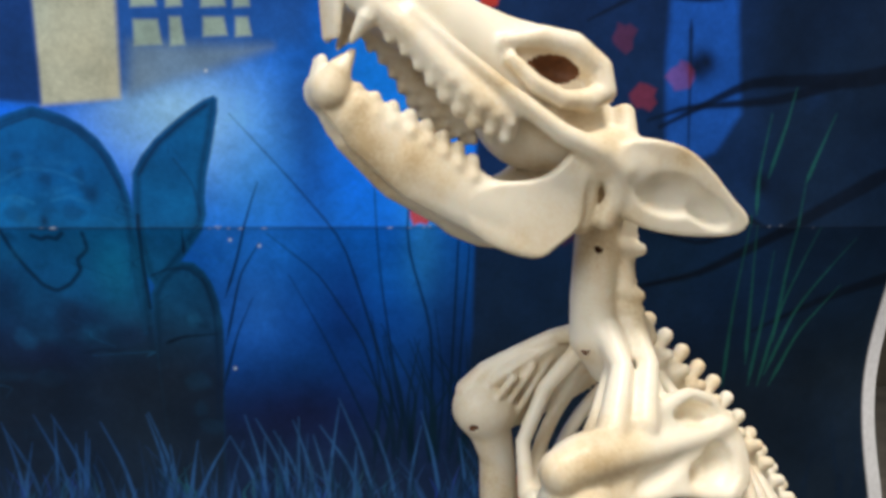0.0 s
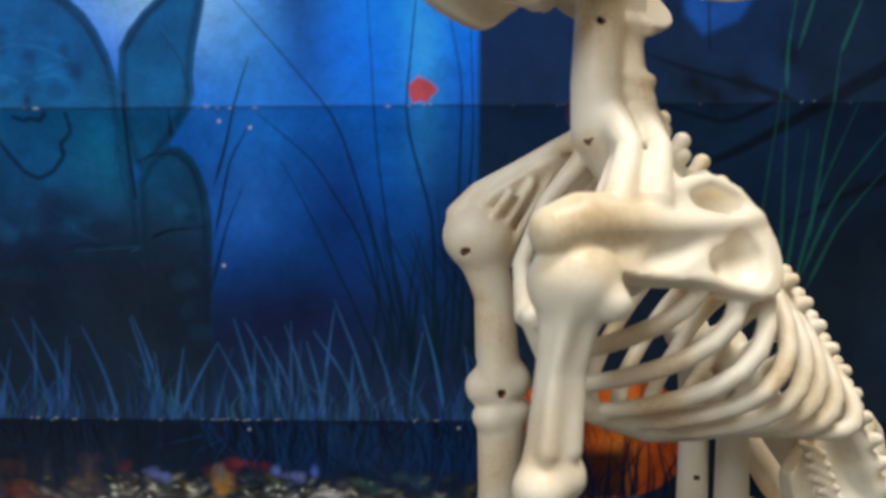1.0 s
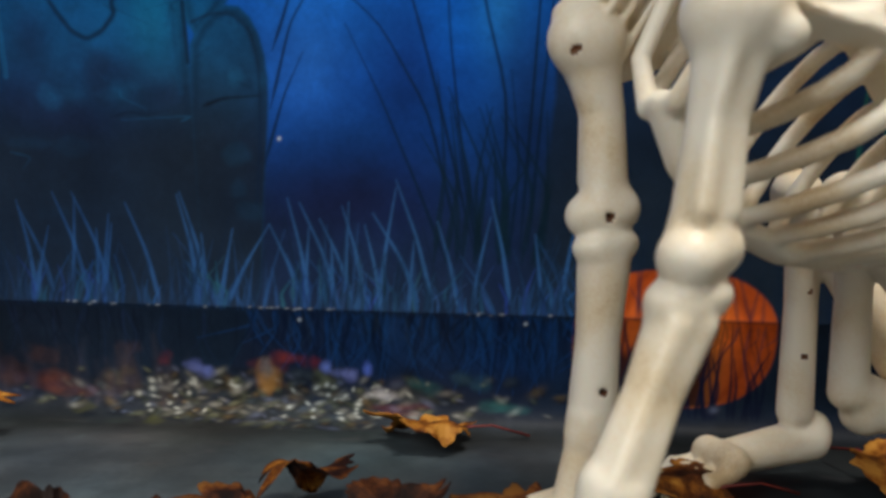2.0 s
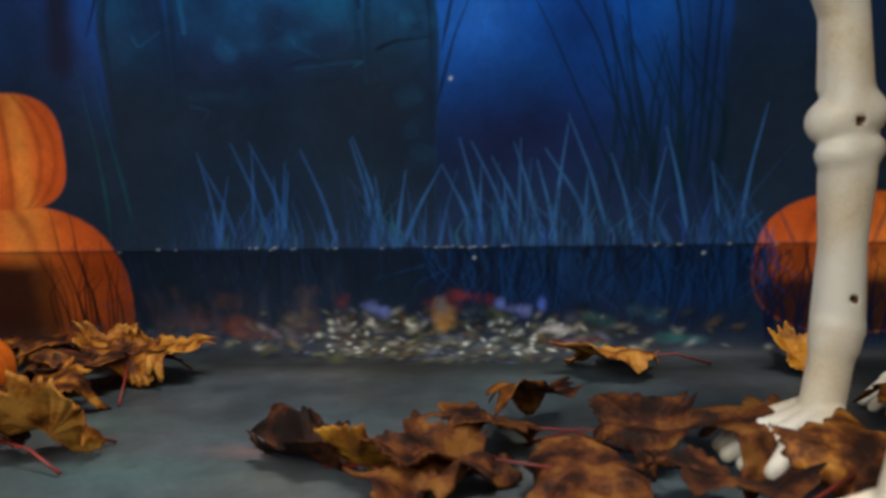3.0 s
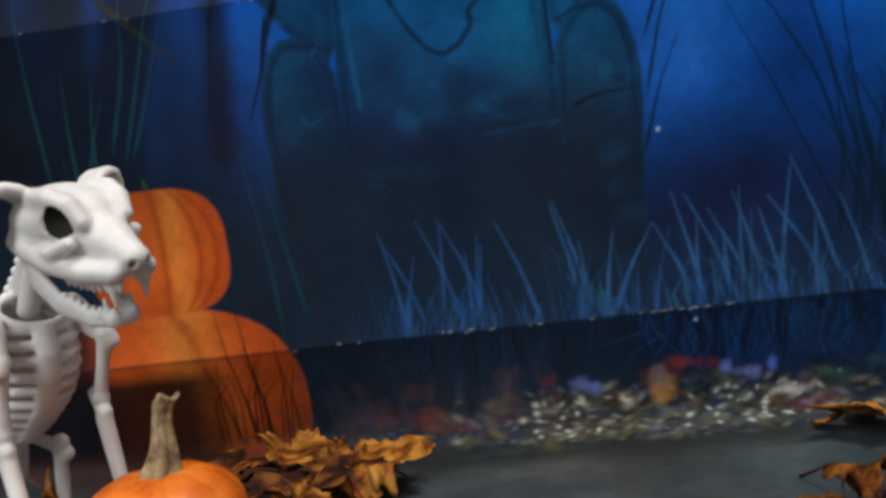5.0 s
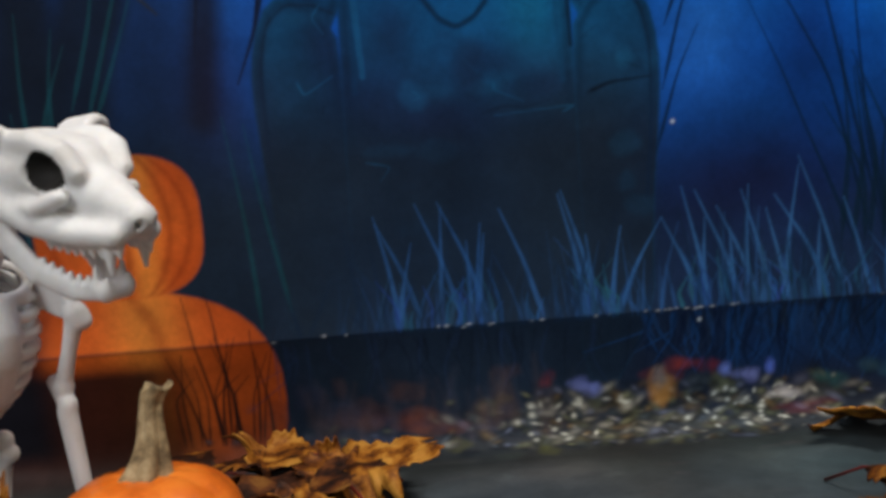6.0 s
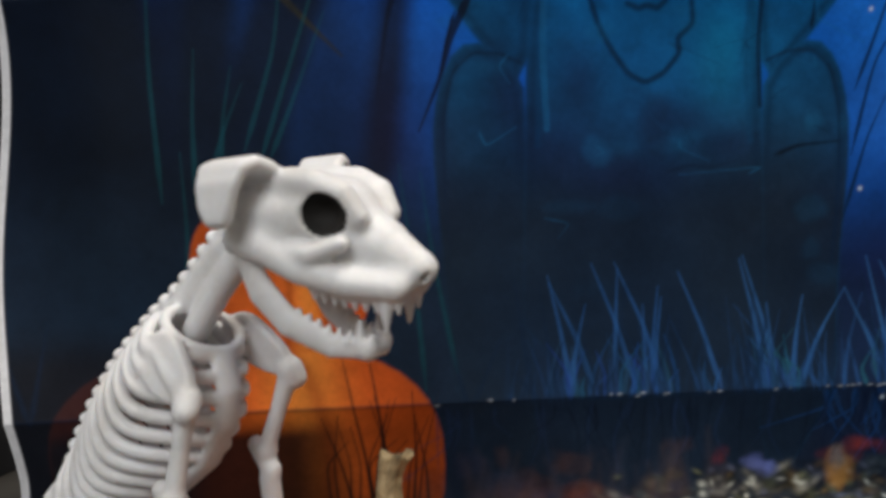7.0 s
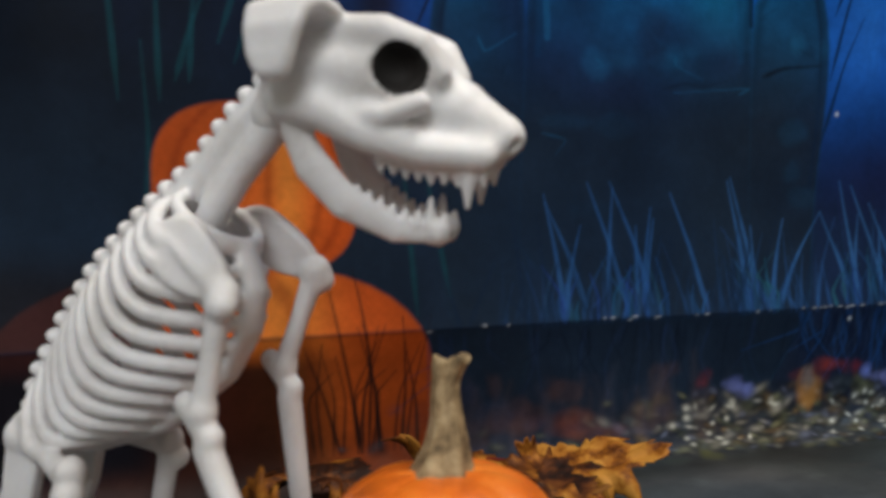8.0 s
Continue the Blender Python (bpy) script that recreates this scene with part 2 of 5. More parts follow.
def night_sky():
    rows = [(-0.66, (30, 36, 40)), (0.0, (32, 38, 50)), (0.05, (25, 36, 60)), (0.09, (22, 37, 64)), (0.16, (21, 40, 76)), (0.22, (10, 60, 128)), (0.30, (8, 88, 186)),
            (0.40, (10, 108, 222)), (0.48, (8, 98, 206)), (0.60, (10, 70, 160))]
    at = [r[0] for r in rows]
    for k in range(3):
        INK[..., k] = np.interp(VV, at, [lin(*r[1])[k] for r in rows])
    cloud = fbm(0.09, 4, 3)
    INK[:] *= (0.85 + 0.6 * cloud)[..., None]
    blob(-0.03, 0.46, 0.07, 0.10, (16, 138, 240), 0.85)
    blob(-0.005, 0.38, 0.016, 0.07, (56, 170, 250), 0.85)
    blob(-0.14, 0.40, 0.05, 0.06, (50, 150, 236), 0.8)
    blob(-0.20, 0.43, 0.06, 0.045, (150, 206, 236), 0.9)
    blob(-0.145, 0.27, 0.035, 0.05, (36, 104, 200), 0.6)
    # smoky upright shadows
    for u, v, ru, rv, s in ((-0.095, 0.43, 0.022, 0.12, 0.6), (-0.07, 0.27, 0.025, 0.06, 0.7), (-0.09, 0.18, 0.06, 0.035, 0.6), (0.02, 0.24, 0.03, 0.1, 0.35)):
        blob(u, v, ru, rv, (8, 38, 96), s)
    blob(-0.12, 0.175, 0.07, 0.03, (22, 24, 52), 0.7)
    # left of the gravestone it is darker
    left = ease(-0.40, -0.50, UU) * ease(0.0, 0.05, VV)
    lay(left * 0.88, (15, 27, 44))
    lay(ease(-0.53, -0.61, UU) * ease(0.05, 0.15, VV) * 0.88, (9, 16, 26))
    for u, ru, e in ((-0.60, 0.010, 0.2), (-0.535, 0.012, 0.9), (-0.475, 0.022, 0.8)):
        blob(u, 0.385, ru, 0.042, (12, 66, 150), e)
    blob(-0.43, 0.30, 0.014, 0.03, (20, 84, 178), 0.9)


def lit_house():
    d, w = polygon([(-0.36, 0.62), (-0.36, 0.445), (-0.29, 0.436), (-0.234, 0.443), (-0.163, 0.464), (-0.094, 0.483), (-0.07, 0.62)], (30, 84, 150), 0.012, 0.85)
    polygon([(-0.297, 0.436), (-0.236, 0.441), (-0.228, 0.62), (-0.290, 0.62)], (188, 190, 160), 0.003)
    polygon([(-0.23, 0.443), (-0.163, 0.463), (-0.12, 0.48), (-0.225, 0.482)], (118, 146, 160), 0.008, 0.8)
    polygon([(-0.33, 0.44), (-0.297, 0.437), (-0.291, 0.62), (-0.335, 0.62)], (20, 62, 118), 0.003)
    for a, b, c, e in ((-0.222, -0.201, 0.480, 0.499), (-0.195, -0.184, 0.480, 0.501), (-0.222, -0.203, 0.508, 0.53), (-0.196, -0.184, 0.508, 0.53),
                       (-0.170, -0.152, 0.487, 0.501), (-0.146, -0.134, 0.487, 0.501), (-0.170, -0.152, 0.508, 0.53), (-0.146, -0.134, 0.508, 0.53)):
        polygon([(a, c), (b, c + 0.001), (b - 0.002, e), (a + 0.001, e)], (160, 182, 160), 0.002, 0.95)
    polygon([(-0.34, 0.49), (-0.327, 0.488), (-0.326, 0.53), (-0.34, 0.53)], (176, 188, 168), 0.003)


def gravestone():
    cloud, spots = fbm(0.06, 5, 11), fbm(0.02, 3, 12)

    def body(points, edge=True):
        d, w = polygon(points, (12, 66, 104), 0.0018, rounds=1)
        shade = INK[w]
        tone = np.array(lin(8, 97, 156)) * (0.25 + 1.25 * cloud[w])[..., None] * (0.8 + 0.4 * spots[w])[..., None]
        low = ease(0.36, 0.20, VV[w])[..., None]
        tone = tone * (1 - low) + np.array(lin(22, 37, 58)) * low
        inside = (1 - ease(-0.0018, 0.0018, d))[..., None]
        INK[w] = shade + inside * (tone - shade)
        if edge:
            rim = (np.exp(-((d + 0.004) / 0.003) ** 2) * 0.55 * ease(0.19, 0.27, VV[w]))
            lay(rim, (6, 34, 62), w)

    mirror = -0.304
    wing = [(-0.236, 0.377), (-0.220, 0.404), (-0.192, 0.428), (-0.167, 0.444), (-0.162, 0.440), (-0.170, 0.404), (-0.178, 0.373), (-0.178, 0.343), (-0.190, 0.327), (-0.200, 0.314), (-0.23, 0.28)]
    shoulder = [(-0.231, 0.0), (-0.231, 0.278), (-0.217, 0.304), (-0.195, 0.314), (-0.180, 0.300), (-0.172, 0.270), (-0.172, 0.235), (-0.178, 0.16), (-0.18, 0.09)]
    other = lambda pts: [(2 * mirror - u, v) for u, v in pts]
    body(other(wing))
    body(wing)
    body(other(shoulder))
    body(shoulder)
    arch = [(-0.229, 0.285), (-0.232, 0.327), (-0.237, 0.371), (-0.251, 0.405), (-0.274, 0.426), (-0.303, 0.435)]
    body([(-0.225, 0.09)] + arch + other(arch)[::-1] + [(2 * mirror + 0.225, 0.09)])
    for u, v, ru, rv in ((-0.28, 0.265, 0.03, 0.012), (-0.36, 0.25, 0.03, 0.02), (-0.32, 0.23, 0.04, 0.014), (-0.25, 0.25, 0.02, 0.012), (-0.345, 0.29, 0.012, 0.02), (-0.39, 0.28, 0.012, 0.02)):
        blob(u, v, ru, rv, (22, 26, 62), 0.5)
    blob(-0.39, 0.33, 0.03, 0.03, (14, 60, 96), 0.5)
    blob(-0.305, 0.31, 0.045, 0.03, (12, 92, 160), 0.45)
    blob(-0.255, 0.31, 0.02, 0.035, (8, 110, 156), 0.55)
    # the carving: a plain worn relief
    dark, pale = (6, 30, 56), (30, 112, 164)
    stroke([(-0.340, 0.339), (-0.334, 0.322), (-0.326, 0.308), (-0.315, 0.293), (-0.304, 0.287), (-0.292, 0.293), (-0.282, 0.305), (-0.284, 0.314), (-0.274, 0.322), (-0.276, 0.336)], dark, 0.0034, 0.8, soft=0.0016, taper=False)
    stroke([(-0.316, 0.334), (-0.309, 0.331), (-0.304, 0.333), (-0.297, 0.331), (-0.292, 0.336)], dark, 0.0036, 0.75, soft=0.0016, taper=False)
    for k in range(26):
        u, v = rng.uniform(-0.345, -0.262), rng.uniform(0.325, 0.40)
        scrap(u, v, rng.uniform(0.003, 0.009), rng.uniform(0.002, 0.006), dark if k % 2 else pale, rng.uniform(0.15, 0.4))
    for k in range(60):
        u, v = rng.uniform(-0.43, -0.175), rng.uniform(0.16, 0.33)
        scrap(u, v, rng.uniform(0.004, 0.016), rng.uniform(0.003, 0.010), [dark, pale, (20, 28, 60)][k % 3], rng.uniform(0.06, 0.16))
    for u in (-0.325, -0.283):
        scrap(u, 0.352, 0.011, 0.007, dark, 0.4)
        stroke([(u - 0.014, 0.362), (u, 0.366), (u + 0.014, 0.36)], pale, 0.003, 0.5, taper=False)
    blob(-0.304, 0.346, 0.004, 0.006, dark, 0.7)
    stroke([(-0.335, 0.378), (-0.315, 0.388), (-0.29, 0.385), (-0.272, 0.376)], pale, 0.003, 0.4, taper=False)
    blob(-0.266, 0.366, 0.007, 0.008, dark, 0.6)
    stroke([(-0.220, 0.241), (-0.205, 0.247), (-0.178, 0.249)], (4, 12, 26), 0.0036, 0.85, soft=0.0014)
    for side in (1, -1):
        c = lambda u: u if side > 0 else 2 * mirror - u
        stroke([(c(-0.226), 0.300), (c(-0.212), 0.306), (c(-0.196), 0.306), (c(-0.184), 0.295), (c(-0.178), 0.268), (c(-0.178), 0.22), (c(-0.182), 0.17)], (10, 34, 62), 0.0022, 0.6, taper=False)
        stroke([(c(-0.228), 0.382), (c(-0.212), 0.406), (c(-0.188), 0.426), (c(-0.172), 0.436)], (10, 44, 80), 0.0020, 0.6, taper=False)
        stroke([(c(-0.243), 0.372), (c(-0.256), 0.400), (c(-0.277), 0.419), (c(-0.303), 0.428)], (10, 44, 80), 0.0022, 0.55, taper=False)
        stroke([(c(-0.200), 0.395), (c(-0.186), 0.375), (c(-0.182), 0.35)], (10, 48, 84), 0.002, 0.5, taper=False)
        stroke([(c(-0.239), 0.340), (c(-0.240), 0.30), (c(-0.236), 0.25)], (10, 60, 100), 0.003, 0.5, soft=0.002, taper=False)
    stroke([(-0.29, 0.232), (-0.275, 0.236), (-0.262, 0.234), (-0.245, 0.238)], (8, 22, 44), 0.0026, 0.6, soft=0.0014)
    for k in range(34):
        u, v = rng.uniform(-0.42, -0.18), rng.uniform(0.20, 0.40)
        stroke([(u, v), (u + rng.normal(0, 0.008), v + rng.normal(0, 0.006)), (u + rng.normal(0, 0.016), v + rng.normal(0, 0.010))], dark if k % 3 else pale, 0.0016, rng.uniform(0.2, 0.5))
    stroke([(-0.231, 0.35), (-0.232, 0.31), (-0.230, 0.272)], dark, 0.003, 0.8, taper=False)
    stroke([(-0.368, 0.34), (-0.368, 0.30), (-0.366, 0.26)], pale, 0.004, 0.35, taper=False)
    stroke([(-0.295, 0.272), (-0.300, 0.262), (-0.296, 0.25)], (24, 26, 50), 0.016, 0.4, soft=0.006, taper=False)


def dark_trees():
    bark = (20, 43, 74)
    polygon([(0.037, 0.62), (0.036, 0.40), (0.035, 0.25), (0.028, 0.16), (0.02, 0.09), (0.40, 0.09), (0.40, 0.62)], bark, 0.003, 0.97)
    polygon([(0.183, 0.62), (0.181, 0.473), (0.186, 0.405), (0.20, 0.39), (0.225, 0.40), (0.243, 0.43), (0.234, 0.50), (0.225, 0.62)], (30, 92, 180), 0.004, 0.9)
    blob(0.30, 0.445, 0.008, 0.012, (30, 80, 150), 0.6)
    blob(0.33, 0.50, 0.03, 0.02, (14, 40, 82), 0.7)
    blob(0.21, 0.33, 0.05, 0.05, (18, 44, 70), 0.5)
    blob(0.02, 0.25, 0.035, 0.08, (12, 26, 46), 0.55)
    polygon([(0.25, 0.62), (0.26, 0.40), (0.30, 0.25), (0.31, 0.09), (0.40, 0.09), (0.40, 0.62)], (18, 36, 56), 0.02, 0.8)
    night = (12, 23, 38)
    for line, wide in (([(0.40, 0.47), (0.33, 0.455), (0.25, 0.455), (0.18, 0.42)], 0.018), ([(0.34, 0.46), (0.27, 0.44), (0.20, 0.435), (0.17, 0.425)], 0.010),
                       ([(0.22, 0.515), (0.16, 0.52), (0.12, 0.50)], 0.008), ([(0.198, 0.50), (0.20, 0.47), (0.205, 0.38)], 0.004),
                       ([(0.39, 0.40), (0.30, 0.345), (0.22, 0.30), (0.15, 0.285)], 0.014), ([(0.27, 0.34), (0.24, 0.352), (0.19, 0.365), (0.15, 0.38)], 0.007),
                       ([(0.26, 0.345), (0.22, 0.325), (0.17, 0.34)], 0.006), ([(0.40, 0.30), (0.33, 0.28), (0.27, 0.25)], 0.012)):
        stroke(line, night, wide, 0.9, 0.002)
    for u, v in ((0.205, 0.465), (0.212, 0.47), (0.23, 0.355), (0.265, 0.375), (0.21, 0.345), (0.195, 0.355)):
        blob(u, v, 0.008, 0.011, night, 0.9, 0.6)
    for u, v, s in ((-0.006, 0.351, 1.0), (0.147, 0.487, 0.15), (0.166, 0.442, 0.3), (0.045, 0.517, 0.9), (0.193, 0.458, 0.25), (0.11, 0.335, 0.08)):
        d = rng.random() * 3
        polygon([(u + 0.011 * (0.55 + 0.6 * rng.random()) * math.cos(a + d), v + 0.012 * (0.6 + 0.5 * rng.random()) * math.sin(a + d)) for a in np.arange(0, 6.2, 0.6)], (206, 66, 40), 0.0018, 0.9 * s)
    lay(ease(0.03, 0.06, UU) * ease(0.30, 0.20, VV) * ease(0.06, 0.10, VV) * 0.6, (14, 24, 34))
    # the left wood
    for line, wide in (([(-0.70, 0.62), (-0.69, 0.30), (-0.68, 0.09)], 0.17), ([(-0.57, 0.60), (-0.565, 0.36), (-0.575, 0.26), (-0.58, 0.12)], 0.030),
                       ([(-0.48, 0.60), (-0.512, 0.36), (-0.545, 0.27), (-0.56, 0.12)], 0.040), ([(-0.44, 0.60), (-0.455, 0.36), (-0.47, 0.24)], 0.02)):
        stroke(line, (12, 22, 36), wide, 0.84, 0.008, taper=False)
    for line, wide in (([(-0.45, 0.36), (-0.462, 0.33), (-0.47, 0.28)], 0.005), ([(-0.41, 0.345), (-0.425, 0.315), (-0.432, 0.29), (-0.445, 0.26)], 0.006), ([(-0.422, 0.33), (-0.428, 0.31), (-0.43, 0.295)], 0.003)):
        stroke(line, (8, 20, 40), wide, 0.9)
    stroke([(-0.545, 0.36), (-0.52, 0.335), (-0.49, 0.305)], (44, 44, 36), 0.007, 0.8)
    blob(-0.455, 0.25, 0.03, 0.06, (34, 26, 52), 0.45)
    # the wood is lost in the dark near the ground
    low = ease(0.26, 0.17, VV) * (1 - ease(-0.24, -0.16, UU) * (1 - ease(0.0, 0.05, UU))) * ease(0.0, 0.03, VV)
    lay(low * 0.76, (27, 42, 60))


def tall_grass():
    for line in ([(-0.012, 0.13), (-0.03, 0.21), (-0.041, 0.30), (-0.046, 0.42)], [(0.0, 0.14), (0.002, 0.25), (-0.02, 0.33), (-0.01, 0.42), (0.0, 0.47)],
                 [(0.014, 0.14), (0.02, 0.26), (0.024, 0.355), (0.012, 0.42)], [(0.02, 0.14), (0.026, 0.24), (0.032, 0.32), (0.03, 0.40)],
                 [(-0.02, 0.14), (-0.044, 0.235), (-0.07, 0.33), (-0.111, 0.38), (-0.155, 0.43)], [(-0.03, 0.14), (-0.055, 0.24), (-0.09, 0.30), (-0.13, 0.335)],
                 [(-0.04, 0.13), (-0.06, 0.18), (-0.09, 0.25), (-0.115, 0.30)], [(-0.168, 0.281), (-0.157, 0.311), (-0.142, 0.36), (-0.136, 0.376)],
                 [(-0.17, 0.24), (-0.155, 0.30), (-0.137, 0.328)], [(-0.175, 0.20), (-0.160, 0.25), (-0.146, 0.28)], [(-0.015, 0.13), (-0.03, 0.2), (-0.038, 0.25)],
                 [(0.005, 0.13), (0.012, 0.2), (0.004, 0.27)], [(-0.198, 0.318), (-0.197, 0.34)]):
        stroke(line, (6, 30, 54), 0.0030, 0.85)
    for k in range(16):
        u, h = rng.uniform(-0.05, 0.03), rng.uniform(0.06, 0.14)
        stroke([(u, 0.13), (u + rng.uniform(-0.01, 0.01), 0.13 + h / 2), (u + rng.uniform(-0.03, 0.02), 0.13 + h)], (9, 34, 50), 0.005, 0.7)
    for line in ([(0.268, 0.22), (0.266, 0.28), (0.263, 0.341)], [(0.289, 0.24), (0.293, 0.31), (0.300, 0.373)], [(0.25, 0.20), (0.252, 0.27), (0.258, 0.35)], [(0.28, 0.20), (0.292, 0.27), (0.315, 0.34)],
                 [(0.285, 0.21), (0.305, 0.27), (0.345, 0.33)], [(0.272, 0.2), (0.278, 0.26), (0.28, 0.32)], [(0.27, 0.38), (0.28, 0.42), (0.285, 0.45)], [(0.30, 0.375), (0.308, 0.40), (0.318, 0.43)],
                 [(0.262, 0.35), (0.262, 0.38), (0.268, 0.43)], [(0.29, 0.2), (0.31, 0.25), (0.34, 0.29)]):
        stroke(line, (30, 92, 84), 0.0036, 0.75)
    for line in ([(-0.542, 0.24), (-0.525, 0.29), (-0.507, 0.34), (-0.495, 0.37)], [(-0.55, 0.25), (-0.53, 0.31), (-0.522, 0.37)], [(-0.535, 0.245), (-0.52, 0.28), (-0.50, 0.33)],
                 [(-0.60, 0.22), (-0.604, 0.30), (-0.60, 0.38)], [(-0.58, 0.22), (-0.58, 0.27), (-0.577, 0.31)], [(-0.572, 0.23), (-0.563, 0.26), (-0.55, 0.29)], [(-0.565, 0.23), (-0.562, 0.27), (-0.556, 0.30)],
                 [(-0.445, 0.10), (-0.45, 0.17), (-0.458, 0.24)], [(-0.425, 0.11), (-0.438, 0.18), (-0.445, 0.235)], [(-0.59, 0.15), (-0.586, 0.2), (-0.588, 0.25)]):
        stroke(line, (18, 80, 90), 0.0036, 0.42)


def printed_pumpkin(u, v, ru, rv, creases, low, full=0.8):
    ring = [(u + ru * math.copysign(abs(math.cos(a)) ** full, math.cos(a)), v + rv * math.copysign(abs(math.sin(a)) ** full, math.sin(a))) for a in np.arange(0, 6.28, 0.15)]
    d, w = polygon(ring, (222, 104, 40), 0.002)
    x, y = (UU[w] - u) / ru, (VV[w] - v) / rv
    inside = 1 - ease(-0.002, 0.002, d)
    lay(inside * ease(0.2, 1.0, np.hypot(x * 0.9 - 0.1, y)) * 0.6, (150, 56, 22), w)
    lay(inside * np.exp(-((x - 0.3) / 0.18) ** 2) * 0.5, (246, 158, 66), w)
    for c in creases:
        lay(inside * np.exp(-((x - c * np.sqrt(np.clip(1 - 0.8 * y * y, 0, 1))) / 0.05) ** 2) * 0.5, (140, 52, 20), w)
    lay(inside * ease(low + 0.004, low - 0.012, VV[w]) * (0.16 + 0.78 * ease(0.66, 0.22, x)), (34, 22, 24), w)
    lay(inside * ease(low - 0.03, low - 0.085, VV[w]) * 0.6, (44, 34, 34), w)


def pumpkins_in_print():
    printed_pumpkin(-0.556, 0.052, 0.121, 0.080, (-0.35, 0.42), 0.085, 0.78)
    lay(ease(-0.575, -0.605, UU) * ease(0.01, 0.03, VV) * (1 - ease(0.12, 0.15, VV)) * 0.93, (22, 24, 32))
    printed_pumpkin(-0.5320, 0.1735, 0.0535, 0.0465, (-0.82, 0.10, 0.62, 0.86), -0.5, 0.66)
    stroke([(-0.53, 0.222), (-0.532, 0.229)], (60, 84, 40), 0.005, 0.8)
    printed_pumpkin(0.13, 0.075, 0.074, 0.053, (-0.55, -0.1, 0.35, 0.75), 0.07)
    for k in range(13):
        u = rng.uniform(-0.505, -0.445)
        stroke([(u, 0.02), (u + rng.uniform(-0.006, 0.006), 0.055), (u + rng.uniform(-0.016, 0.016), rng.uniform(0.06, 0.105))], (28, 26, 28), 0.0022, 0.75)
    for line in ([(-0.478, 0.02), (-0.484, 0.06), (-0.492, 0.10), (-0.497, 0.125)], [(-0.474, 0.02), (-0.472, 0.07), (-0.478, 0.11), (-0.482, 0.128)], [(-0.466, 0.02), (-0.470, 0.06), (-0.480, 0.095)],
                 [(-0.455, 0.02), (-0.452, 0.06), (-0.454, 0.10)], [(-0.445, 0.02), (-0.446, 0.05), (-0.453, 0.085)], [(-0.490, 0.02), (-0.499, 0.055), (-0.510, 0.085)]):
        stroke(line, (30, 24, 26), 0.0026, 0.85)
    for k in range(44):
        u = rng.uniform(0.065, 0.20)
        stroke([(u, 0.01), (u + rng.uniform(-0.006, 0.006), 0.04), (u + rng.uniform(-0.02, 0.02), rng.uniform(0.05, 0.095))], (16, 24, 48), 0.004, 0.85)


